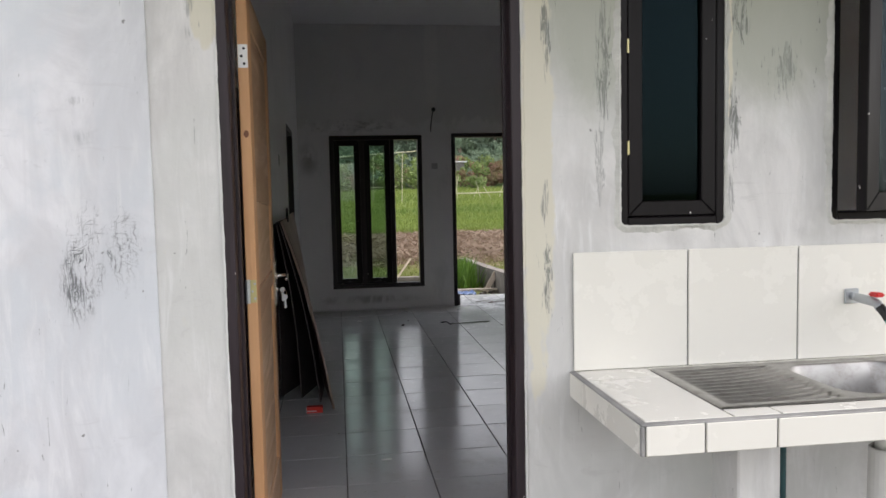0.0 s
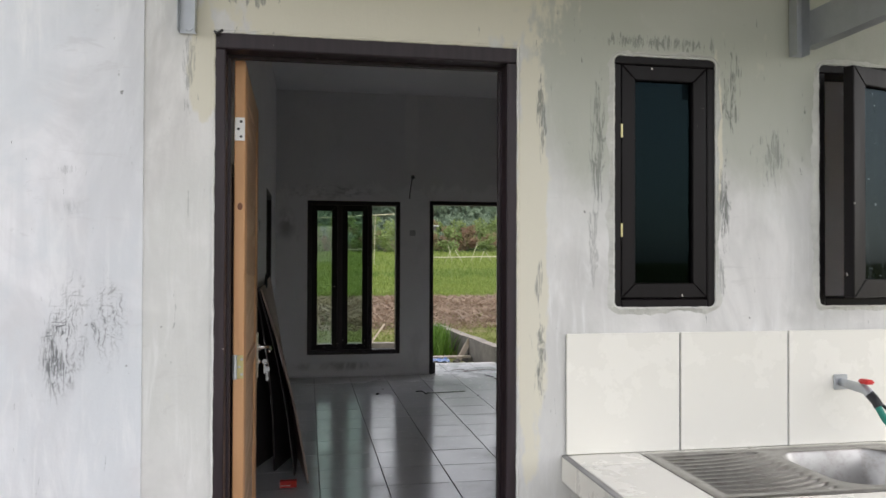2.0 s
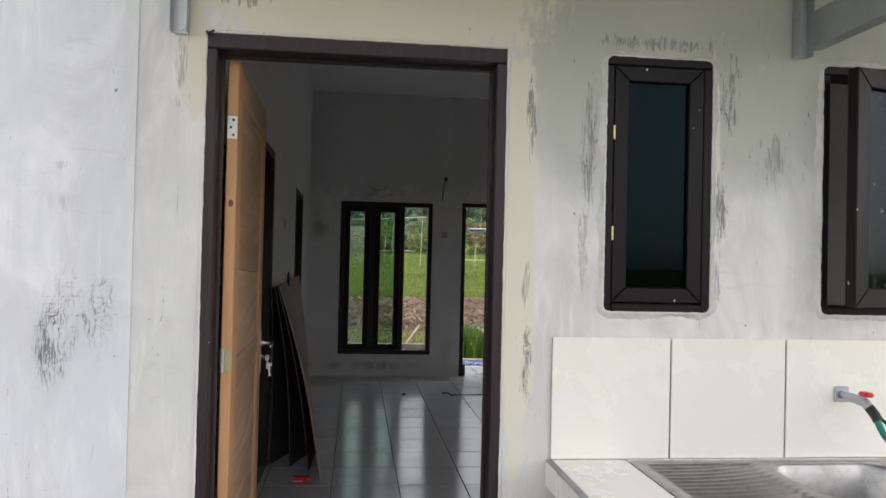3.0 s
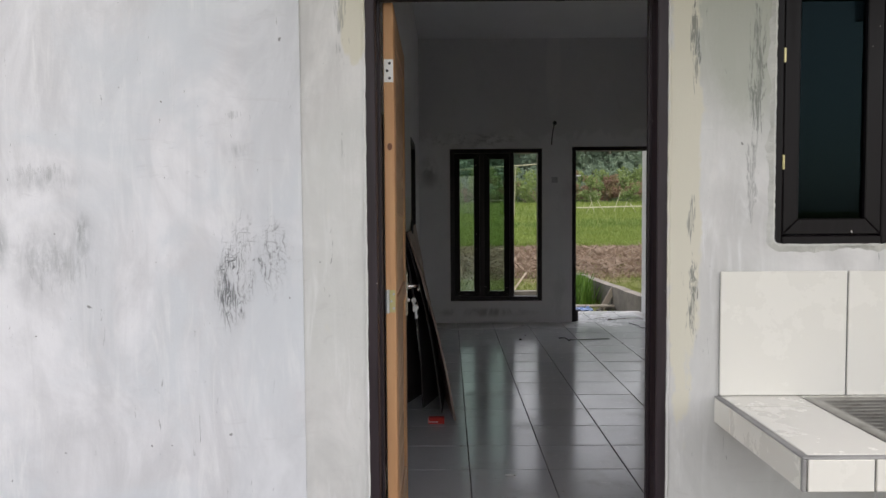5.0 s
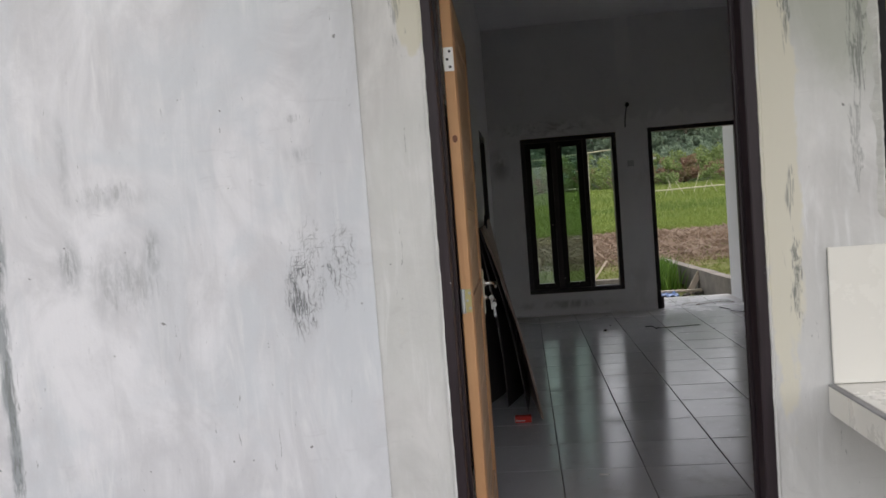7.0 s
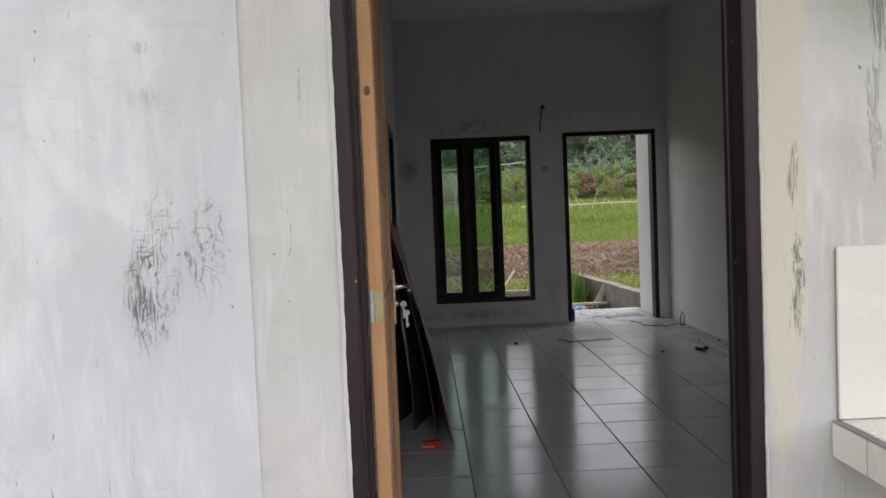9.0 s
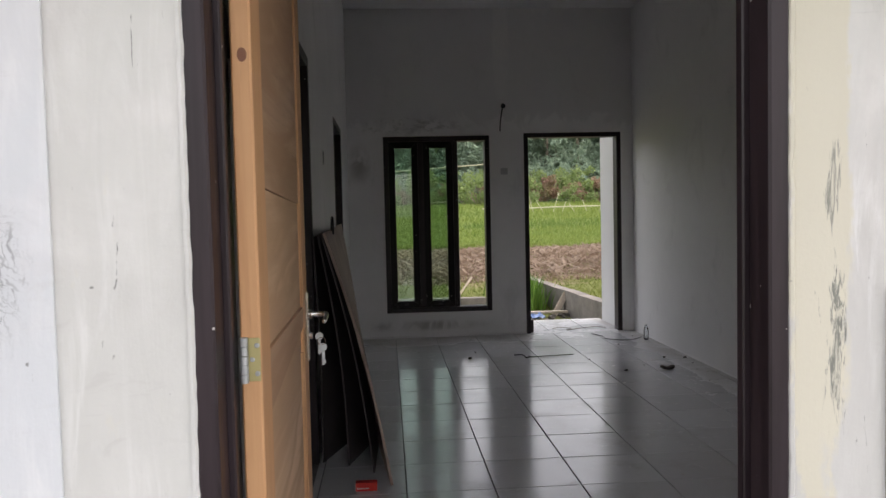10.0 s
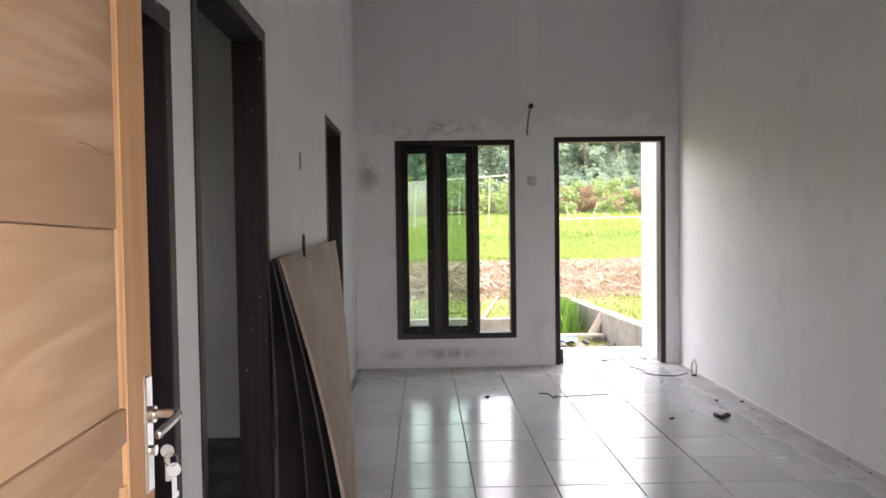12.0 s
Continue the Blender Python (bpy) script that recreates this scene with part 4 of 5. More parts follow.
# steel deck: a fine grid whose height follows ribs, bowl and rolled rim
NX, NY = 160, 190
BX0, BX1, BY0, BY1, BR = 1.33, 1.755, -0.465, -0.085, 0.10
grid = []
for i in range(NX + 1):
    row = []
    for j in range(NY + 1):
        x = SINK[0] + (SINK[1] - SINK[0]) * i / NX
        y = SINK[2] + (SINK[3] - SINK[2]) * j / NY
        rim = min(x - SINK[0], SINK[1] - x, y - SINK[2], SINK[3] - y)
        z = CZ + 0.0005 + 0.004 * min(1, rim / 0.008) - 0.003 * max(0, min(1, (rim - 0.02) / 0.01))
        dx, dy = max(BX0 + BR - x, x - BX1 + BR, 0), max(BY0 + BR - y, y - BY1 + BR, 0)
        inside = BR - math.hypot(dx, dy)
        if inside > 0:
            s = min(1, inside / 0.055)
            z -= 0.15 * s * s * (3 - 2 * s)
        elif 0.94 < x < 1.31 and -0.475 < y < -0.075:
            fade = min(1, (x - 0.94) / 0.02, (1.31 - x) / 0.03)
            ry = y - 0.05 * max(0.0, (x - 1.02) / 0.25) ** 2
            z -= 0.009 * fade * (0.5 - 0.5 * math.cos((ry + 0.47) / 0.395 * math.tau * 11)) ** 0.45
        row.append(sb.verts.new((x, y, z)))
    grid.append(row)
for i in range(NX):
    for j in range(NY):
        sb.faces.new((grid[i][j], grid[i + 1][j], grid[i + 1][j + 1], grid[i][j + 1]))
part("steel_deck", sb, STEEL, sink, "stained ribbed steel deck and bowl", True)
part("drain", lathe([(0.035, 0), (0.035, 0.003), (0.02, 0.004)], 1.52, -0.27, CZ - 0.1525, 20), CHROME, sink)
waste = thing("waste_pipe", "white plastic waste pipe under the sink", "pipe", (1.565, -0.3, -0.125))
part("upper_pipe", tube([(1.57, -0.3, CZ - 0.165), (1.57, -0.3, 0.50)], 0.034, 20), PVC, waste, "", True)
part("coupling", lathe([(0.052, -0.625), (0.052, 0), (0.05, 0.004), (0.044, 0.004), (0.044, -0.02)], 1.57, -0.3, 0.50, 24), PVC, waste)
part("teal_pipe", tube([(1.198, -0.33, -0.125), (1.198, -0.33, CZ - CT)], 0.013, 12), TEAL, None)
tagged(bpy.data.objects["teal_pipe"], "dark teal supply pipe beside the counter leg", "pipe")

tap = thing("wall_tap", "grey metal wall tap with a red handle", "tap", (1.648, -0.012, 0.94))
part("collar", box(1.622, 1.674, -0.021, -0.0125, 0.914, 0.966, 0.003), ZINC, tap, "square wall flange")
part("nipple", tube([(1.648, -0.02, 0.94), (1.648, -0.06, 0.938)], 0.0135, 14), ZINC, tap, "", True)
part("body", tube(bend([(1.648, -0.055, 0.938), (1.648, -0.10, 0.936), (1.648, -0.14, 0.932), (1.648, -0.158, 0.918)]), 0.0155, 14), ZINC, tap, "", True)
hd = part("handle", box(1.632, 1.664, -0.162, -0.118, 0.953, 0.968, 0.005, None, 2), RED_PLASTIC, tap, "red lever handle")
part("stem", tube([(1.648, -0.135, 0.935), (1.648, -0.135, 0.955)], 0.006, 10), ZINC, tap)
part("hose_sleeve", tube(bend([(1.648, -0.15, 0.925), (1.652, -0.175, 0.905), (1.655, -0.19, 0.885)]), 0.0155, 12), BLACK, tap, "black rubber sleeve with a loose tail")
part("strap_tail", tube(bend([(1.655, -0.17, 0.91), (1.675, -0.2, 0.88), (1.692, -0.215, 0.85)]), 0.005, 8), BLACK, tap)
single("garden_hose", tube(bend([(1.653, -0.183, 0.893), (1.657, -0.225, 0.842), (1.678, -0.31, 0.788), (1.69, -0.42, 0.758), (1.69, -0.54, 0.744), (1.688, -0.625, 0.737), (1.69, -0.672, 0.69), (1.70, -0.69, 0.55), (1.72, -0.72, 0.2), (1.74, -0.76, -0.06), (1.82, -0.85, -0.113), (2.1, -1.0, -0.113)], 10), 0.0108, 12),
       HOSE, "green rubber hose hanging from the tap over the counter", "hose", "", True)

# steel canopy brackets on the outer wall
for xb, out in ((-0.533, 0.0), (1.485, 0.82)):
    br = thing("canopy_bracket", "grey galvanised channel bracket high on the outer wall", "bracket", (xb, -0.03, 2.03), "canopy brackets")
    zb = 2.035 if out == 0 else 2.065
    ch = bmesh.new()
    box(xb - 0.025, xb + 0.025, -0.008, -0.0065, zb, 2.58, 0, ch)
    box(xb - 0.025, xb - 0.0235, -0.05, -0.008, zb, 2.58, 0, ch)
    box(xb + 0.0235, xb + 0.025, -0.05, -0.008, zb, 2.58, 0, ch)
    part("channel", ch, ZINC, br)
    if out:
        cb = bmesh.new()
        box(xb + 0.026, xb + 0.03, -out, -0.0065, zb + 0.03, zb + 0.15, 0, cb)
        box(xb + 0.03, xb + 0.075, -out, -0.0065, zb + 0.03, zb + 0.034, 0, cb)
        box(xb + 0.03, xb + 0.075, -out, -0.0065, zb + 0.146, zb + 0.15, 0, cb)
        part("beam", cb, ZINC, br, "grey channel beam")
    else:
        part("tie_wire", tube(bend([(xb + 0.0, -0.05, zb), (xb + 0.012, -0.06, zb - 0.008), (xb + 0.024, -0.045, zb + 0.01)]), 0.0015, 6), ZINC, br)
        single("wire_stub", tube(bend([(xb + 0.075, -0.0005, 2.05), (xb + 0.085, -0.02, 2.038), (xb + 0.1, -0.012, 2.05)]), 0.004, 6), BLACK, "dark wire stub above the door frame", "wire")

# ---- things in the room ----
def board(name, label, near_top, far_top, far_foot, near_foot, mat, thick=0.012, sag=0.03):
    """A leaning sheet spanned by four corners, slightly bowed."""
    c = [Vector(p) for p in (near_top, far_top, far_foot, near_foot)]
    nrm = (c[1] - c[0]).cross(c[3] - c[0]).normalized()
    bm = bmesh.new()
    n = 10
    faces = []
    for side in (0, 1):
        g = []
        for i in range(n + 1):
            row = []
            for j in range(n + 1):
                u, v = i / n, j / n
                p = c[0].lerp(c[1], u).lerp(c[3].lerp(c[2], u), v)
                p = p + nrm * (-sag * math.sin(math.pi * v) * (1 - 0.4 * u) + side * thick)
                row.append(bm.verts.new(p))
            g.append(row)
        faces.append(g)
    for g in faces:
        for i in range(n):
            for j in range(n):
                bm.faces.new((g[i][j], g[i + 1][j], g[i + 1][j + 1], g[i][j + 1]))
    rim = [(i, 0) for i in range(n)] + [(n, j) for j in range(n)] + [(i, n) for i in range(n, 0, -1)] + [(0, j) for j in range(n, 0, -1)]
    for a, b in zip(rim, rim[1:] + rim[:1]):
        bm.faces.new([faces[0][a[0]][a[1]], faces[0][b[0]][b[1]], faces[1][b[0]][b[1]], faces[1][a[0]][a[1]]])
    bmesh.ops.recalc_face_normals(bm, faces=bm.faces)
    return tagged(single(name, bm, mat, label, "plywood sheet"), group="leaning sheets")


board("plywood_sheet", "warped weathered brown plywood sheet leaning on the wall", (-0.462, 2.56, 1.17), (-0.505, 4.66, 1.19), (-0.30, 3.62, 0.012), (-0.158, 2.26, 0.012), BROWN_PLY)
# dark sheets, shortened and turned so their faces fill the shaded gaps between edges
board("plywood_sheet", "dark narrow plywood offcut close behind the brown sheet", (-0.478, 2.56, 1.172), (-0.482, 3.02, 1.17), (-0.232, 2.92, 0.012), (-0.246, 2.44, 0.012), DARK_PLY, 0.008)
board("plywood_sheet", "dark plywood offcut with its near foot towards the wall", (-0.496, 2.57, 1.165), (-0.50, 3.02, 1.16), (-0.262, 2.95, 0.012), (-0.372, 2.56, 0.012), DARK_PLY, 0.008)
board("plywood_sheet", "dark plywood offcut flat against the wall", (-0.521, 2.60, 1.15), (-0.521, 3.02, 1.15), (-0.385, 2.98, 0.012), (-0.505, 2.62, 0.012), DARK_PLY, 0.008, 0.012)
single("cable_clip", tube(bend([(-0.455, 3.05, 1.15), (-0.457, 3.06, 1.23), (-0.465, 3.1, 1.24), (-0.47, 3.12, 1.17)]), 0.006, 6), BLACK, "bent dark wire hooked on the sheet edge", "wire")

red = thing("red_carton", "small red carton with white print on the floor", "carton", (-0.28, 2.245, 0))
part("carton", box(-0.33, -0.232, 2.225, 2.265, 0.001, 0.040, 0.002), RED_CARD, red)
part("print", box(-0.318, -0.27, 2.2242, 2.2248, 0.012, 0.017), WHITE_INK, red, "white print bar")
part("print", box(-0.324, -0.319, 2.2242, 2.2248, 0.010, 0.020), WHITE_INK, red, "white print bar")
part("end_flap", box(-0.334, -0.3305, 2.228, 2.262, 0.004, 0.037, 0.001), WHITE_INK, red, "pale carton end")

bottle = thing("plastic_bottle", "clear plastic bottle standing by the wall", "bottle", (2.28, 5.85, 0))
clear = make_glass("clear_plastic", (0.97, 0.98, 0.98), (0.6, 0.6, 0.6))
part("bottle_body", lathe([(0.021, 0.002), (0.023, 0.008), (0.023, 0.04), (0.0215, 0.043), (0.023, 0.046), (0.023, 0.09), (0.018, 0.112), (0.0095, 0.128), (0.0095, 0.138)], 2.28, 5.85, 0.0, 20), clear, bottle, "", True)
part("cap", lathe([(0.011, 0.138), (0.011, 0.149)], 2.28, 5.85, 0.0, 16), WHITE_INK, bottle)
part("dark_liquid", lathe([(0.02, 0.004), (0.022, 0.008), (0.022, 0.014)], 2.28, 5.85, 0.0, 20), BLACK, bottle, "dark liquid at the bottom")
single("loose_cable", tube(bend([(1.86, 6.25, 0.008), (1.93, 6.10, 0.006), (1.92, 5.98, 0.006), (1.99, 5.88, 0.006), (2.10, 5.84, 0.006), (2.18, 5.85, 0.012), (2.25, 5.9, 0.02)]), 0.0042, 8), BLACK, "thin dark cable lying on the tiles", "cable", "", True)
single("string_tangle", tube(bend([(1.55, 6.68, 0.004), (1.66, 6.74, 0.004), (1.74, 6.62, 0.01), (1.68, 6.56, 0.004), (1.86, 6.66, 0.004), (2.02, 6.72, 0.004), (2.12, 6.64, 0.004)]), 0.003, 6), plain("brown_string", (0.2, 0.15, 0.11), 0.8), "tangled brown string in the front doorway", "string")
single("thin_stick", tube([(1.02, 5.19, 0.005), (1.22, 5.21, 0.006), (1.42, 5.24, 0.005)], 0.0035, 6), plain("green_stick", (0.12, 0.16, 0.1), 0.7), "thin greenish stick lying on the tiles", "stick")
single("wire_scrap", tube(bend([(0.92, 5.3, 0.005), (0.97, 5.22, 0.02), (1.0, 5.16, 0.006), (1.03, 5.2, 0.012)]), 0.006, 6), BLACK, "bent black wire scrap on the tiles", "wire")


def crumb(name, label, x, y, size, mat, flat=0.5, group="floor debris"):
    bm = bmesh.new()
    bmesh.ops.create_icosphere(bm, subdivisions=2, radius=1)
    for v in bm.verts:
        k = 1 + 0.8 * noise.noise(v.co * 1.7 + Vector((x * 9, y * 7, 0)))
        v.co = Vector((x + v.co.x * k * size, y + v.co.y * k * size * 0.7, max(0.0, (v.co.z * k + 0.75)) * size * flat))
    return tagged(single(name, bm, mat, label, "debris"), group=group)


MUD = make_concrete("dried_mud", (0.13, 0.115, 0.1), (0.06, 0.055, 0.05))
leaf_bm = bmesh.new()
for k in range(7):
    a = -0.9 + 0.3 * k
    box(1.985 + 0.05 * math.sin(a) - 0.014, 1.985 + 0.05 * math.sin(a) + 0.014, 4.50, 4.535, 0.002 + 0.022 * (1 - math.cos(a)) * 1.2, 0.02 + 0.03 * (1 - math.cos(a)) * 1.2, 0.004, leaf_bm)
tagged(single("curled_scrap", leaf_bm, MUD, "curled dark brown scrap on the tiles", "debris"), group="floor debris")
for x, y, s in ((2.13, 4.98, 0.012), (2.29, 4.93, 0.014), (0.52, 5.22, 0.018), (0.6, 5.5, 0.008), (1.66, 4.52, 0.014), (1.95, 5.65, 0.01), (1.5, 5.0, 0.008), (1.86, 4.7, 0.007)):
    crumb("mortar_crumb", "small dark crumb of mortar on the tiles", x, y, s, MUD)
crs = random.Random(9)
for k in range(7):
    crumb("mortar_crumb", "small pale crumb of mortar along the side wall", crs.uniform(2.1, 2.34), crs.uniform(3.4, 6.3), crs.uniform(0.004, 0.009), CONCRETE)
for x, y, s in ((1.80, 5.05, 0.013), (1.52, 4.13, 0.012), (0.09, 5.6, 0.02), (1.62, 4.72, 0.012)):
    crumb("paper_scrap", "pale scrap of paper on the tiles", x, y, s, WHITE_INK, 0.15)
single("cigarette_end", tube([(0.075, 1.31, 0.006), (0.125, 1.305, 0.006)], 0.0045, 8), WHITE_INK, "white cigarette end on the tiles", "debris")
st = thing("door_wedge", "dark wooden offcut by the front door jamb", "offcut", (1.29, 6.47, 0))
part("block", box(1.276, 1.32, 6.49, 6.55, 0.0, 0.13, 0.006), DARK_PLY, st)
part("nail", tube([(1.3, 6.5, 0.13), (1.305, 6.5, 0.15)], 0.003, 6), ZINC, st)

sw = thing("switch_box", "empty grey switch box on the side wall", "switch box", (LEFT, 3.47, 1.6))
part("plate", box(LEFT, LEFT + 0.004, 3.44, 3.5, 1.56, 1.65, 0.002), plain("grey_plate", (0.5, 0.5, 0.5), 0.5), sw)
part("slot", box(LEFT + 0.004, LEFT + 0.006, 3.448, 3.464, 1.57, 1.64), BLACK, sw)
part("slot", box(LEFT + 0.004, LEFT + 0.006, 3.476, 3.492, 1.57, 1.64), WHITE_INK, sw)
lw = thing("lamp_wire", "black lamp holder wire drooping from the front wall", "wire", (1.025, FRONT, 2.3))
part("holder", tube(bend([(1.03, FRONT, 2.31), (1.032, FRONT - 0.03, 2.315), (1.032, FRONT - 0.055, 2.30)]), 0.02, 12), BLACK, lw)
part("cord", tube(bend([(1.028, FRONT - 0.03, 2.30), (1.01, FRONT - 0.04, 2.22), (1.0, FRONT - 0.02, 2.12), (1.0, FRONT - 0.004, 2.06)]), 0.006, 8), BLACK, lw)
sk = thing("wall_socket_box", "grey junction box stain on the front wall", "junction box", (1.034, FRONT, 1.657))
part("cover", box(1.0, 1.07, FRONT - 0.003, FRONT, 1.625, 1.69, 0.002), plain("grey_cover", (0.5, 0.5, 0.51), 0.6), sk)
dl = thing("downlight", "round recessed ceiling light, unlit", "ceiling light", (0.85, 4.74, TOP))
part("trim_ring", lathe([(0.05, -0.016), (0.052, -0.022), (0.075, -0.022), (0.085, -0.012), (0.085, 0.0)], 0.85, 4.74, TOP, 28), BLACK, dl, "dark round housing")
part("lens", lathe([(0.05, -0.017), (0.03, -0.03), (0.012, -0.034)], 0.85, 4.74, TOP, 28), BLACK, dl, "dark lens")
br2 = thing("cement_skirt", "uneven cement fillet along the foot of the front wall", "skirting", (0.3, FRONT, 0), "", "structure")
fb = bmesh.new()
tube([(LEFT + 0.02 + k * 0.06, FRONT - 0.004 + random.uniform(-0.004, 0.004), 0.0 + random.uniform(-0.002, 0.004)) for k in range(29)], 0.016, 6, fb)
part("fillet", fb, INNER, br2)
fb = bmesh.new()
tube([(RIGHT - 0.003 + random.uniform(-0.003, 0.003), 0.2 + k * 0.15, random.uniform(-0.002, 0.004)) for k in range(42)], 0.008, 6, fb)
structure("cement_skirt", fb, INNER, "uneven cement fillet along the side wall", "skirting")

# ---- in front of the house ----
def land(x, y):
    """Height of the ground."""
    hill = 0.0
    if y > 42:
        hill = 0.068 * (min(y, 74) - 42)
    if y > 72:
        t = min(1, (y - 72) / 110)
        hill += 22 * t * t * (3 - 2 * t) + 1.2 * noise.noise(Vector((x * 0.03, y * 0.03, 0))) * t
    mound = 0.0
    if 12 < y < 34:
        mound = 0.26 * math.exp(-((y - 21.5) / 4.5) ** 2) + 0.11 * noise.noise(Vector((x * 0.6, y * 0.6, 3))) * min(1, (y - 12) / 3, (34 - y) / 4)
    side = 1.0 if y > 8 or abs(x) > 8 else 0.0
    return -0.32 + hill + mound + side * 0.03 * noise.noise(Vector((x * 0.7, y * 0.7, 0)))


gxs = np.unique(np.concatenate([np.arange(-400, -39, 20), np.arange(-40, 60, 0.8), np.arange(60, 401, 20)]))
gys = np.unique(np.concatenate([np.arange(-300, -9, 10), np.arange(-10, 44, 0.6), np.arange(44, 240, 4), np.arange(240, 601, 40)]))
gv = [(float(x), float(y), land(float(x), float(y))) for x in gxs for y in gys]
ny = len(gys)
gf = [(i * ny + j, (i + 1) * ny + j, (i + 1) * ny + j + 1, i * ny + j + 1) for i in range(len(gxs) - 1) for j in range(ny - 1)]
gm = bpy.data.meshes.new("ground")
gm.from_pydata(gv, [], gf)
gm.materials.append(make_ground())
gm.shade_smooth()
tagged(new("ground", gm), "grassy ground, stubble field and rice land to a wooded hill", "ground", "", "structure")


def scatter(name, label, category, mat, count, place, height, width, lean, seed):
    """Many thin blades as one mesh of kind stuff."""
    rs = np.random.RandomState(seed)
    verts, faces = [], []
    for k in range(count):
        x, y = place(rs)
        h, w = height * rs.uniform(0.6, 1.25), width * rs.uniform(0.6, 1.3)
        a = rs.uniform(0, math.tau)
        lx, ly = rs.normal(0, lean, 2)
        z = land(x, y) - 0.02
        b = len(verts)
        cx, cy = math.cos(a) * w, math.sin(a) * w
        verts += [(x - cx, y - cy, z), (x + cx, y + cy, z), (x + cx * 0.7 + lx * h * 0.4, y + cy * 0.7 + ly * h * 0.4, z + h * 0.6), (x - cx * 0.7 + lx * h * 0.4, y - cy * 0.7 + ly * h * 0.4, z + h * 0.6), (x + lx * h, y + ly * h, z + h)]
        faces += [(b, b + 1, b + 2, b + 3), (b + 3, b + 2, b + 4)]
    me = bpy.data.meshes.new(name)
    me.from_pydata(verts, [], faces)
    me.materials.append(mat)
    return tagged(new(name, me), label, category, "", "stuff")


def strip(y0, y1, power=1.0):
    def place(rs):
        y = y0 + (y1 - y0) * rs.uniform() ** power
        return (rs.uniform(-0.32, 0.48) * (y + 4), y)
    return place


scatter("rice_crop", "bright green young rice filling the field", "rice", RICE, 80000, strip(27, 74, 1.5), 0.36, 0.022, 0.4, 3)
scatter("straw_litter", "pale dry straw and stubble on the field", "straw", STRAW, 26000, strip(15.0, 28, 1.2), 0.12, 0.022, 1.3, 4)
scatter("straw_clods", "lumps of pinkish brown straw and clods on the field", "straw", STRAW, 7000, strip(16.0, 27, 1.1), 0.2, 0.06, 1.6, 14)
scatter("field_weeds", "low weeds in the stubble field", "weeds", VERGE, 6000, strip(12.5, 27, 1.6), 0.09, 0.014, 0.9, 5)
scatter("verge_grass", "grass between the low walls and the field", "grass", VERGE, 22000, strip(10.5, 18.5, 1.2), 0.085, 0.010, 0.6, 6)
scatter("tall_grass", "clump of tall green grass beside the low wall", "grass", GRASS, 900, lambda rs: (rs.normal(1.95, 0.16), rs.normal(10.9, 0.3)), 0.5, 0.012, 0.25, 7)


def low_wall(name, p, q, top, thick):
    a, b = Vector((*p, 0)), Vector((*q, 0))
    d = (b - a).normalized()
    s = Vector((-d.y, d.x, 0)) * thick / 2
    bm = bmesh.new()
    n = 24
    rings = []
    for k in range(n + 1):
        c = a.lerp(b, k / n)
        t = top + 0.012 * noise.noise(c * 3)
        rings.append([bm.verts.new(v) for v in (c - s + Vector((0, 0, -0.6)), c + s + Vector((0, 0, -0.6)), c + s + Vector((0, 0, t)), c - s + Vector((0, 0, t)))])
    for r0, r1 in zip(rings, rings[1:]):
        for j in range(4):
            bm.faces.new((r0[j], r0[(j + 1) % 4], r1[(j + 1) % 4], r1[j]))
    bm.faces.new(rings[0][::-1]), bm.faces.new(rings[-1])
    bmesh.ops.recalc_face_normals(bm, faces=bm.faces)
    return structure(name, bm, CONCRETE, "low rough grey concrete boundary wall", "wall")


low_wall("boundary_wall_1", (2.72, 7.45), (2.36, 12.5), 0.05, 0.16)
low_wall("boundary_wall_2", (-5.0, 9.45), (1.2, 9.4), 0.05, 0.16)
single("leaning_plank", tube([(0.8, 9.38, 0.055), (1.02, 9.5, 0.33)], 0.02, 4), PLANK, "pale plank propped on the low wall", "plank")
pk = box(-0.045, 0.045, -0.011, 0.011, 0.0, 0.40, 0.004)
pkob = single("leaning_plank", pk, PLANK, "whitish plank end leaning beside the low wall", "plank")
pkob.matrix_basis = pose(2.27, 9.85, -0.31, -14, 34, 0)
pk = box(-0.03, 0.03, -0.03, 0.03, 0.0, 0.34, 0.004)
single("wooden_stub", pk, DARK_PLY, "dark wooden stub beside the low wall", "offcut").matrix_basis = pose(2.47, 9.95, -0.32, 0, 4, 0)
pk = box(-0.55, 0.55, -0.03, 0.03, 0.0, 0.035, 0.004)
single("ground_batten", pk, PLANK, "weathered batten lying across the rubble", "plank").matrix_basis = pose(1.9, 9.75, -0.255, 0, 0, -3)
rs = random.Random(11)
for k in range(70):
    x, y, s = rs.uniform(1.2, 2.5), rs.uniform(8.6, 9.9), rs.uniform(0.015, 0.06)
    o = crumb("rubble_stone", "broken grey lump of rubble beyond the porch", x, y, s, SOIL, 0.8, "porch rubble")
    o.location.z = -0.325
sheet = bmesh.new()
n = 14
g = [[sheet.verts.new((1.62 + 0.42 * i / n, 9.35 + 0.35 * j / n, -0.255 + 0.05 * noise.noise(Vector((i * 0.5, j * 0.5, 2))) + 0.03 * noise.noise(Vector((i * 1.3, j * 1.3, 5))))) for j in range(n + 1)] for i in range(n + 1)]
for i in range(n):
    for j in range(n):
        sheet.faces.new((g[i][j], g[i + 1][j], g[i + 1][j + 1], g[i][j + 1]))
single("plastic_sheet", sheet, BLUE, "crumpled pale blue plastic sheet on the rubble", "plastic sheet")


# bamboo poles across the far edge of the rice
def pole(name, label, pts, r):
    return tagged(single(name, tube(pts, r, 6), BAMBOO, label, "bamboo pole"), group="bamboo poles")


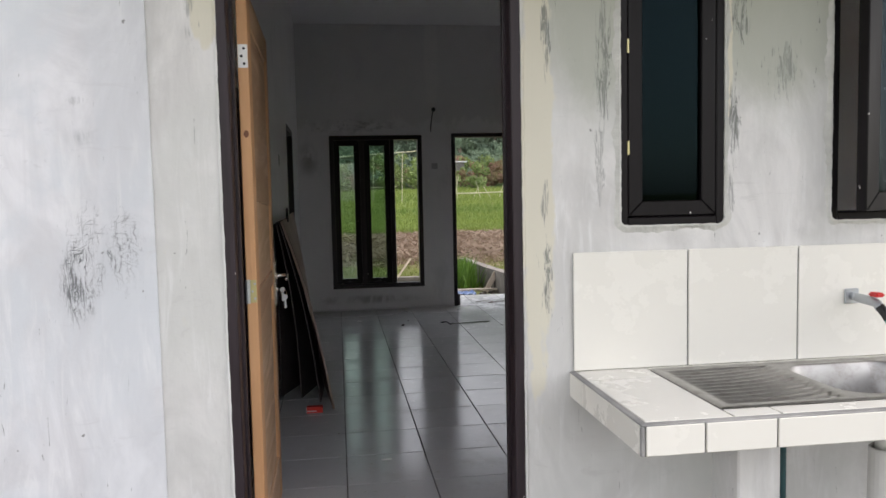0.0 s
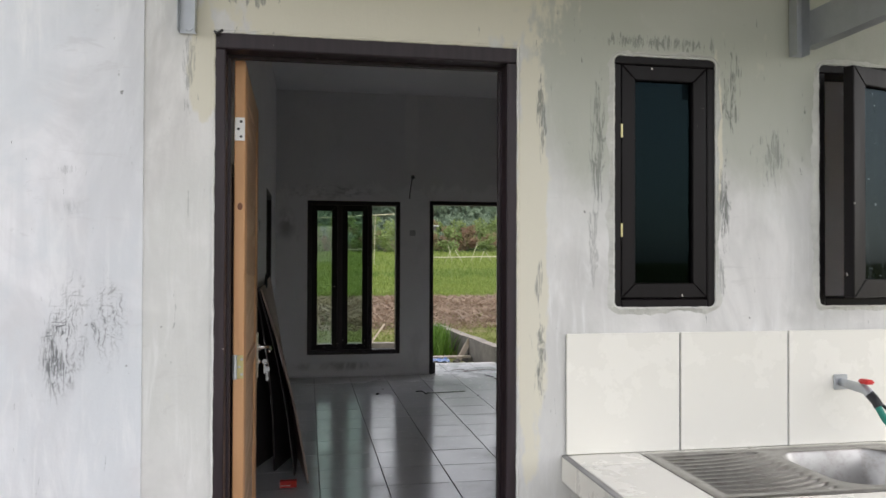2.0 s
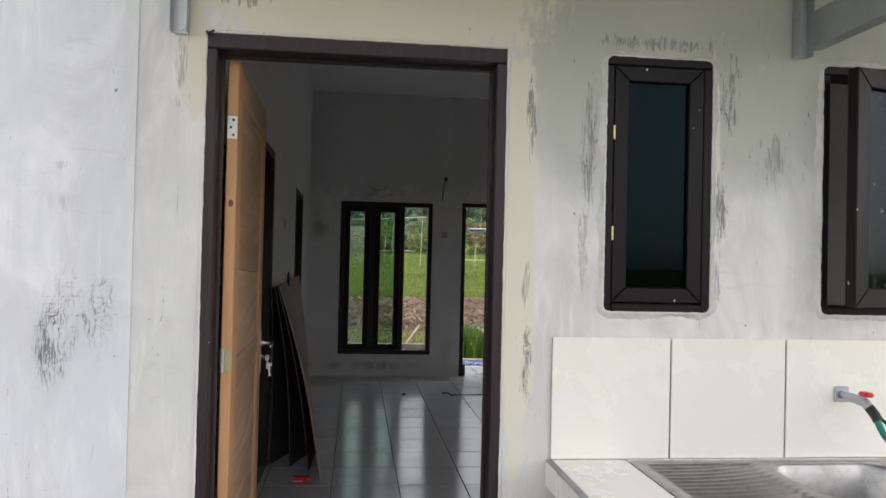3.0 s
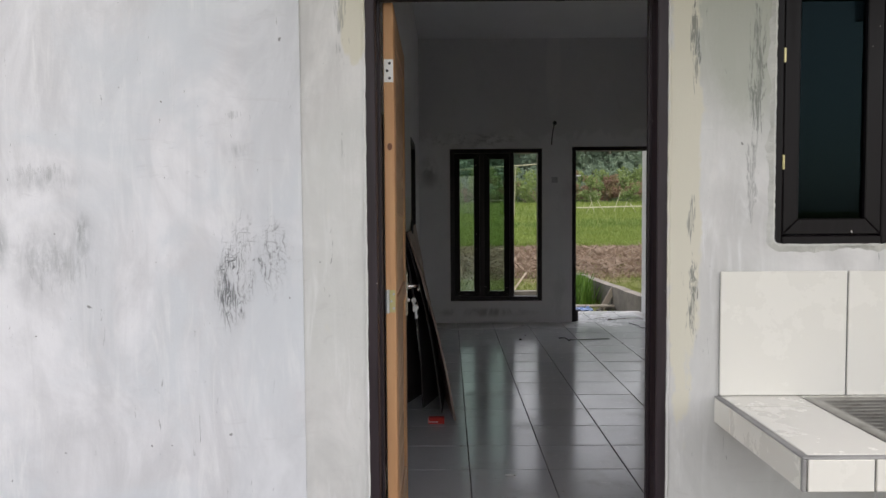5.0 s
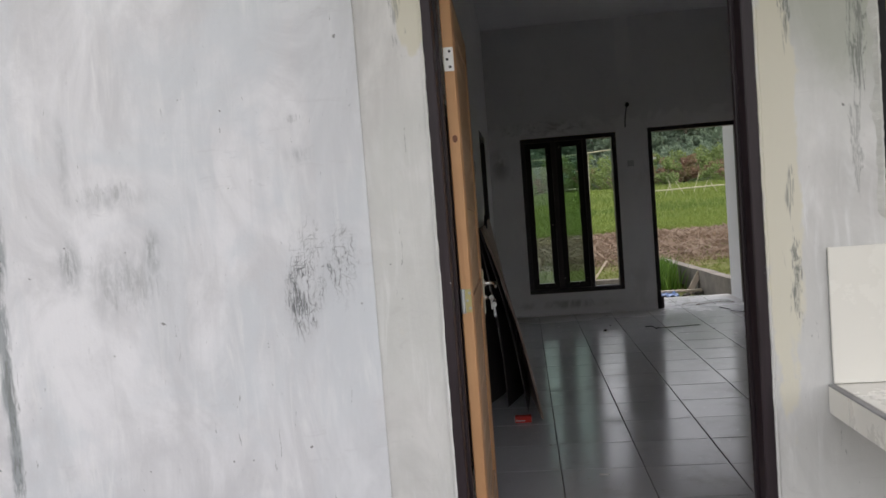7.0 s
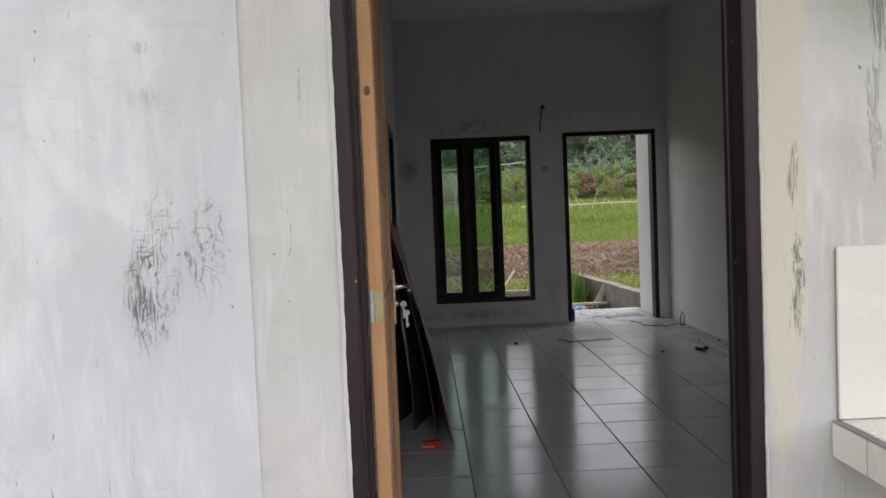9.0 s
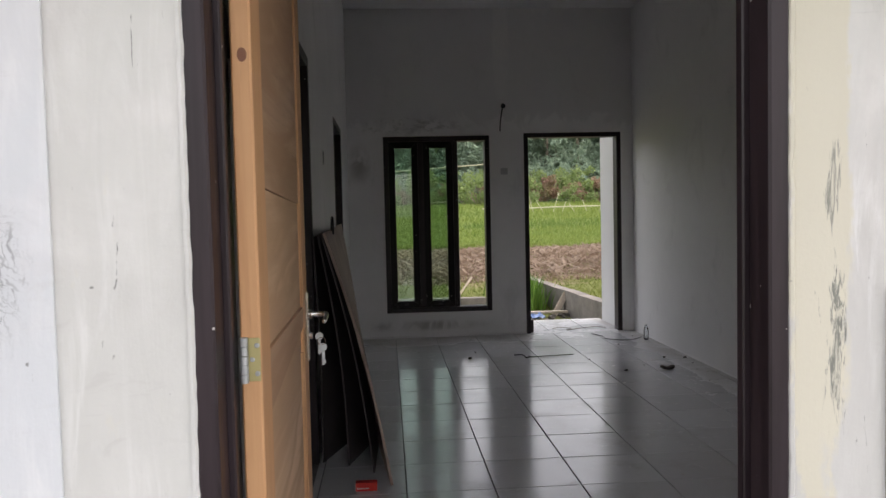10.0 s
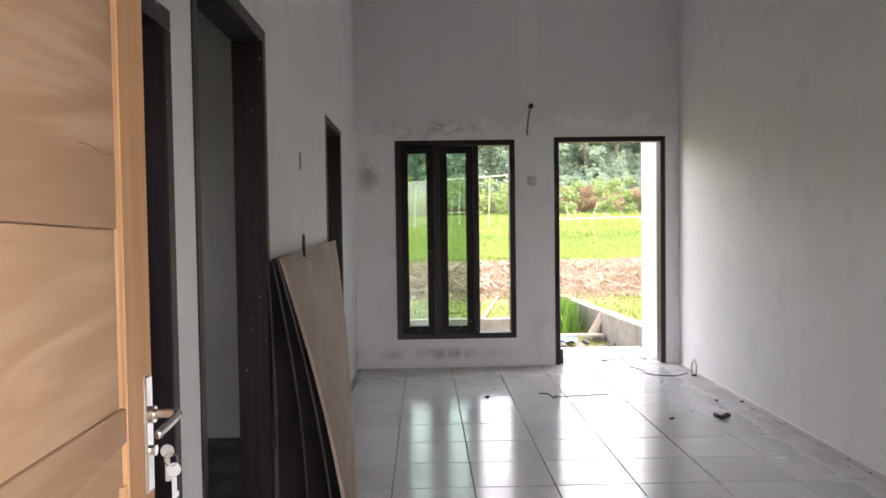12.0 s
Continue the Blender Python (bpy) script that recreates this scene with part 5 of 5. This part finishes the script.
pole("bamboo_rail", "long pale bamboo rail high over the field", [(-6, 58, 4.0), (-1.4, 58, 4.35), (7.2, 58, 4.9), (8.5, 58, 5.0)], 0.04)
for x, top in ((-0.7, 4.4), (5.0, 4.7), (2.7, 4.4), (2.1, 3.2)):
    pole("bamboo_post", "upright bamboo post in the field", [(x, 58.1, -0.3), (x + 0.15, 58.1, top)], 0.03)
pole("bamboo_rail", "low bamboo rail along the rice field", [(7.6, 60, 1.44), (11, 60, 1.43), (14.5, 60, 1.50), (20, 60, 1.50)], 0.05)
pole("bamboo_rail", "short bamboo cross rail", [(1.6, 58, 2.0), (4.6, 58, 2.05)], 0.03)
stake_rs = random.Random(5)
for k in range(13):
    x, lean, h = 8.6 + 0.85 * k + stake_rs.uniform(-0.35, 0.35), stake_rs.uniform(-0.7, 0.7), stake_rs.uniform(1.8, 2.9)
    pole("bamboo_stake", "leaning bamboo stake behind the low rail", [(x, 61.0, 0.9), (x + lean * 0.5, 61.05, (h + 0.9) / 2), (x + lean, 61.1, h)], 0.024)


# ---- planting on the slope ----
def foliage(name, seed, clumps, leaves, rad, size, stretch=1.0):
    """Leaf faces gathered in clumps: clumps are (x, y, z, r)."""
    rs = np.random.RandomState(seed)
    verts, faces = [], []
    for cx, cy, cz, cr in clumps:
        for k in range(leaves):
            d = rs.normal(0, 1, 3)
            d = d / np.linalg.norm(d) * cr * rs.uniform(0.45, 1.0)
            p = np.array((cx, cy, cz)) + d * (1, 1, stretch)
            u, v = rs.normal(0, 1, 3), rs.normal(0, 1, 3)
            u, v = u / np.linalg.norm(u) * size * rs.uniform(0.6, 1.3), v / np.linalg.norm(v) * size * rs.uniform(0.3, 0.7)
            b = len(verts)
            verts += [tuple(p - u), tuple(p + v), tuple(p + u), tuple(p - v)]
            faces.append((b, b + 1, b + 2, b + 3))
    me = bpy.data.meshes.new(name)
    me.from_pydata(verts, [], faces)
    return me


def make_tree(seed, height, spread, mat, label, leaf_size=0.35):
    rs = random.Random(seed)
    ob = thing("hillside_tree", label, "tree", (0, 0, 0), "trees on the hillside")
    tb = tube(bend([(0, 0, -0.6), (0.1, 0, height * 0.3), (rs.uniform(-0.3, 0.3), 0.1, height * 0.6), (rs.uniform(-0.5, 0.5), 0, height * 0.9)]), 0.2, 7, None, 0.05)
    clumps = []
    for k in range(16):
        a, h = rs.uniform(0, math.tau), (k + rs.random()) / 16 * 0.92 + 0.1
        reach = spread * (1.05 - 0.7 * h) * rs.uniform(0.5, 1.0)
        c = (math.cos(a) * reach, math.sin(a) * reach, height * h)
        tube([(0, 0, height * (h - 0.18)), (c[0] * 0.5, c[1] * 0.5, height * (h - 0.07)), c], 0.06, 5, tb, 0.02)
        clumps.append((*c, spread * rs.uniform(0.3, 0.5)))
    part("trunk", tb, BARK, ob)
    me = foliage("crown", seed, clumps, 230, spread, leaf_size, 0.75)
    me.materials.append(mat)
    cr = new("crown", me)
    cr.parent = ob
    return ob


def make_bush(seed, size, mat, label, name="shrub"):
    rs = random.Random(seed)
    ob = thing(name, label, "shrub", (0, 0, 0), "shrubs on the slope")
    tb = bmesh.new()
    clumps = []
    for k in range(11):
        a = rs.uniform(0, math.tau)
        c = (math.cos(a) * size * 0.95 * rs.random(), math.sin(a) * size * 0.95 * rs.random(), size * rs.uniform(0.15, 1.05))
        tube([(0, 0, -0.3), (c[0] * 0.6, c[1] * 0.6, c[2] * 0.5), c], 0.04, 5, tb, 0.015)
        clumps.append((*c, size * rs.uniform(0.16, 0.36)))
    part("stems", tb, BARK, ob)
    me = foliage("leaves", seed, clumps, 80, size, 0.09 * size, 0.9)
    me.materials.append(mat)
    cr = new("leaves", me)
    cr.parent = ob
    return ob


rs = random.Random(21)
trees = [make_tree(40 + k, h, sp, LEAF_HAZY, lab) for k, (h, sp, lab) in enumerate(((9, 2.6, "dense dark green tree on the hillside"), (11, 2.4, "tall slender green tree on the hillside"), (7.5, 3.0, "broad green tree on the hillside"), (12, 2.8, "tall dense green tree on the hillside")))]
spots = []
for row, (y, step) in enumerate(((104, 4.0), (114, 3.8), (126, 4.0), (139, 4.2), (153, 4.6), (168, 5.0))):
    x = -0.30 * y
    while x < 0.45 * y:
        spots.append((x + rs.uniform(-1.5, 1.5), y + rs.uniform(-4, 4)))
        x += step
for k, (x, y) in enumerate(spots):
    m = pose(x, y, land(x, y) - 0.1, rs.uniform(-3, 3), rs.uniform(-3, 3), rs.uniform(0, 360))
    if k < 4:
        trees[k].matrix_basis = m
    else:
        copy_thing(trees[k % 4], m).scale = (1, 1, rs.uniform(0.85, 1.2))
bushes = [make_bush(70, 2.2, LEAF_BUSH, "light green shrub on the slope"), make_bush(71, 1.7, LEAF_BUSH, "low light green shrub on the slope"), make_bush(72, 2.0, LEAF_HAZY, "dark green shrub on the slope")]
reds = [make_bush(80, 1.9, LEAF_RED, "reddish brown leaved shrub on the slope"), make_bush(81, 1.5, LEAF_RED, "small reddish shrub on the slope")]
k = 0
for y, step, pick in ((76, 3.0, bushes[:2]), (79, 2.6, reds), (82, 2.2, bushes), (86, 2.4, reds), (90, 2.4, bushes[:2]), (94, 2.4, bushes[2:]), (99, 2.2, bushes[2:])):
    x = -0.28 * y
    while x < 0.43 * y:
        px, py = x + rs.uniform(-1, 1), y + rs.uniform(-2.5, 2.5)
        src = pick[k % len(pick)] if pick is not reds or rs.random() < 0.7 else bushes[k % 3]
        m = pose(px, py, land(px, py) - 0.1, 0, 0, rs.uniform(0, 360))
        copy_thing(src, m).scale = (rs.uniform(0.8, 1.3),) * 3
        x += step * rs.uniform(0.7, 1.3)
        k += 1
for y in (103, 109):
    x = -0.28 * y
    while x < 0.43 * y:
        px, py = x + rs.uniform(-1, 1), y + rs.uniform(-2, 2)
        copy_thing(bushes[2], pose(px, py, land(px, py) - 0.2, 0, 0, rs.uniform(0, 360))).scale = (rs.uniform(1.4, 2.0),) * 3
        x += 2.6
for n, ob in enumerate((*bushes, *reds)):
    ob.matrix_basis = pose(-8 + 6 * n, 79, land(-8 + 6 * n, 79) - 0.1, 0, 0, 70 * n)
hut = thing("field_hut", "small pale hut with a sheet roof on the slope", "hut", (14.0, 86, land(14.0, 86)))
hz = land(14.0, 86)
part("wall", box(13.3, 14.7, 85.3, 86.7, hz - 0.3, hz + 2.2, 0.02), SLAB, hut)
part("hut_roof", box(13.0, 15.0, 85.0, 87.0, hz + 2.2, hz + 2.32, 0.02), WHITE_WALL, hut)

# ---- floor tiles, last ----
def tile_mesh(w, d, gap):
    a, b, c = w / 2 - gap / 2, d / 2 - gap / 2, 0.0025
    v = [(sx * a, sy * b, -0.011) for sx, sy in ((-1, -1), (1, -1), (1, 1), (-1, 1))]
    v += [(sx * a, sy * b, -0.0018) for sx, sy in ((-1, -1), (1, -1), (1, 1), (-1, 1))]
    v += [(sx * (a - c), sy * (b - c), 0.0) for sx, sy in ((-1, -1), (1, -1), (1, 1), (-1, 1))]
    f = [(8, 9, 10, 11)]
    for k in range(4):
        j = (k + 1) % 4
        f += [(k, j, 4 + j, 4 + k), (4 + k, 4 + j, 8 + j, 8 + k)]
    me = bpy.data.meshes.new("tile")
    me.from_pydata(v, [], f)
    me.materials.append(FLOOR_TILE)
    return me


floor = tagged(new("floor"), "glossy white ceramic tile floor with dark joints and dust", "floor", "", "structure")
SX, SY, OX, OY = 0.4, 0.388, -0.099, 2.958
meshes = {}


def lay(x0, x1, y0, y1):
    """Tiles clipped to a stretch of floor."""
    for i in range(math.floor((x0 - OX) / SX), math.ceil((x1 - OX) / SX)):
        for j in range(math.floor((y0 - OY) / SY), math.ceil((y1 - OY) / SY)):
            a, b = max(x0, OX + i * SX), min(x1, OX + (i + 1) * SX)
            c, d = max(y0, OY + j * SY), min(y1, OY + (j + 1) * SY)
            if b - a < 0.02 or d - c < 0.02:
                continue
            key = (round(b - a, 3), round(d - c, 3))
            if key not in meshes:
                meshes[key] = tile_mesh(*key, 0.0048)
            t = new("tile", meshes[key])
            t.parent = floor
            t.matrix_basis = pose((a + b) / 2, (c + d) / 2, random.uniform(-0.0006, 0.0003), random.gauss(0, 0.05), random.gauss(0, 0.05), 0)


lay(LEFT, RIGHT, BACK, FRONT)
lay(1.273, 2.19, FRONT, FRONT + 0.13)
lay(-1.0, 2.25, FRONT + 0.13, 7.36)
lay(-0.423, 0.455, 0.0, BACK)
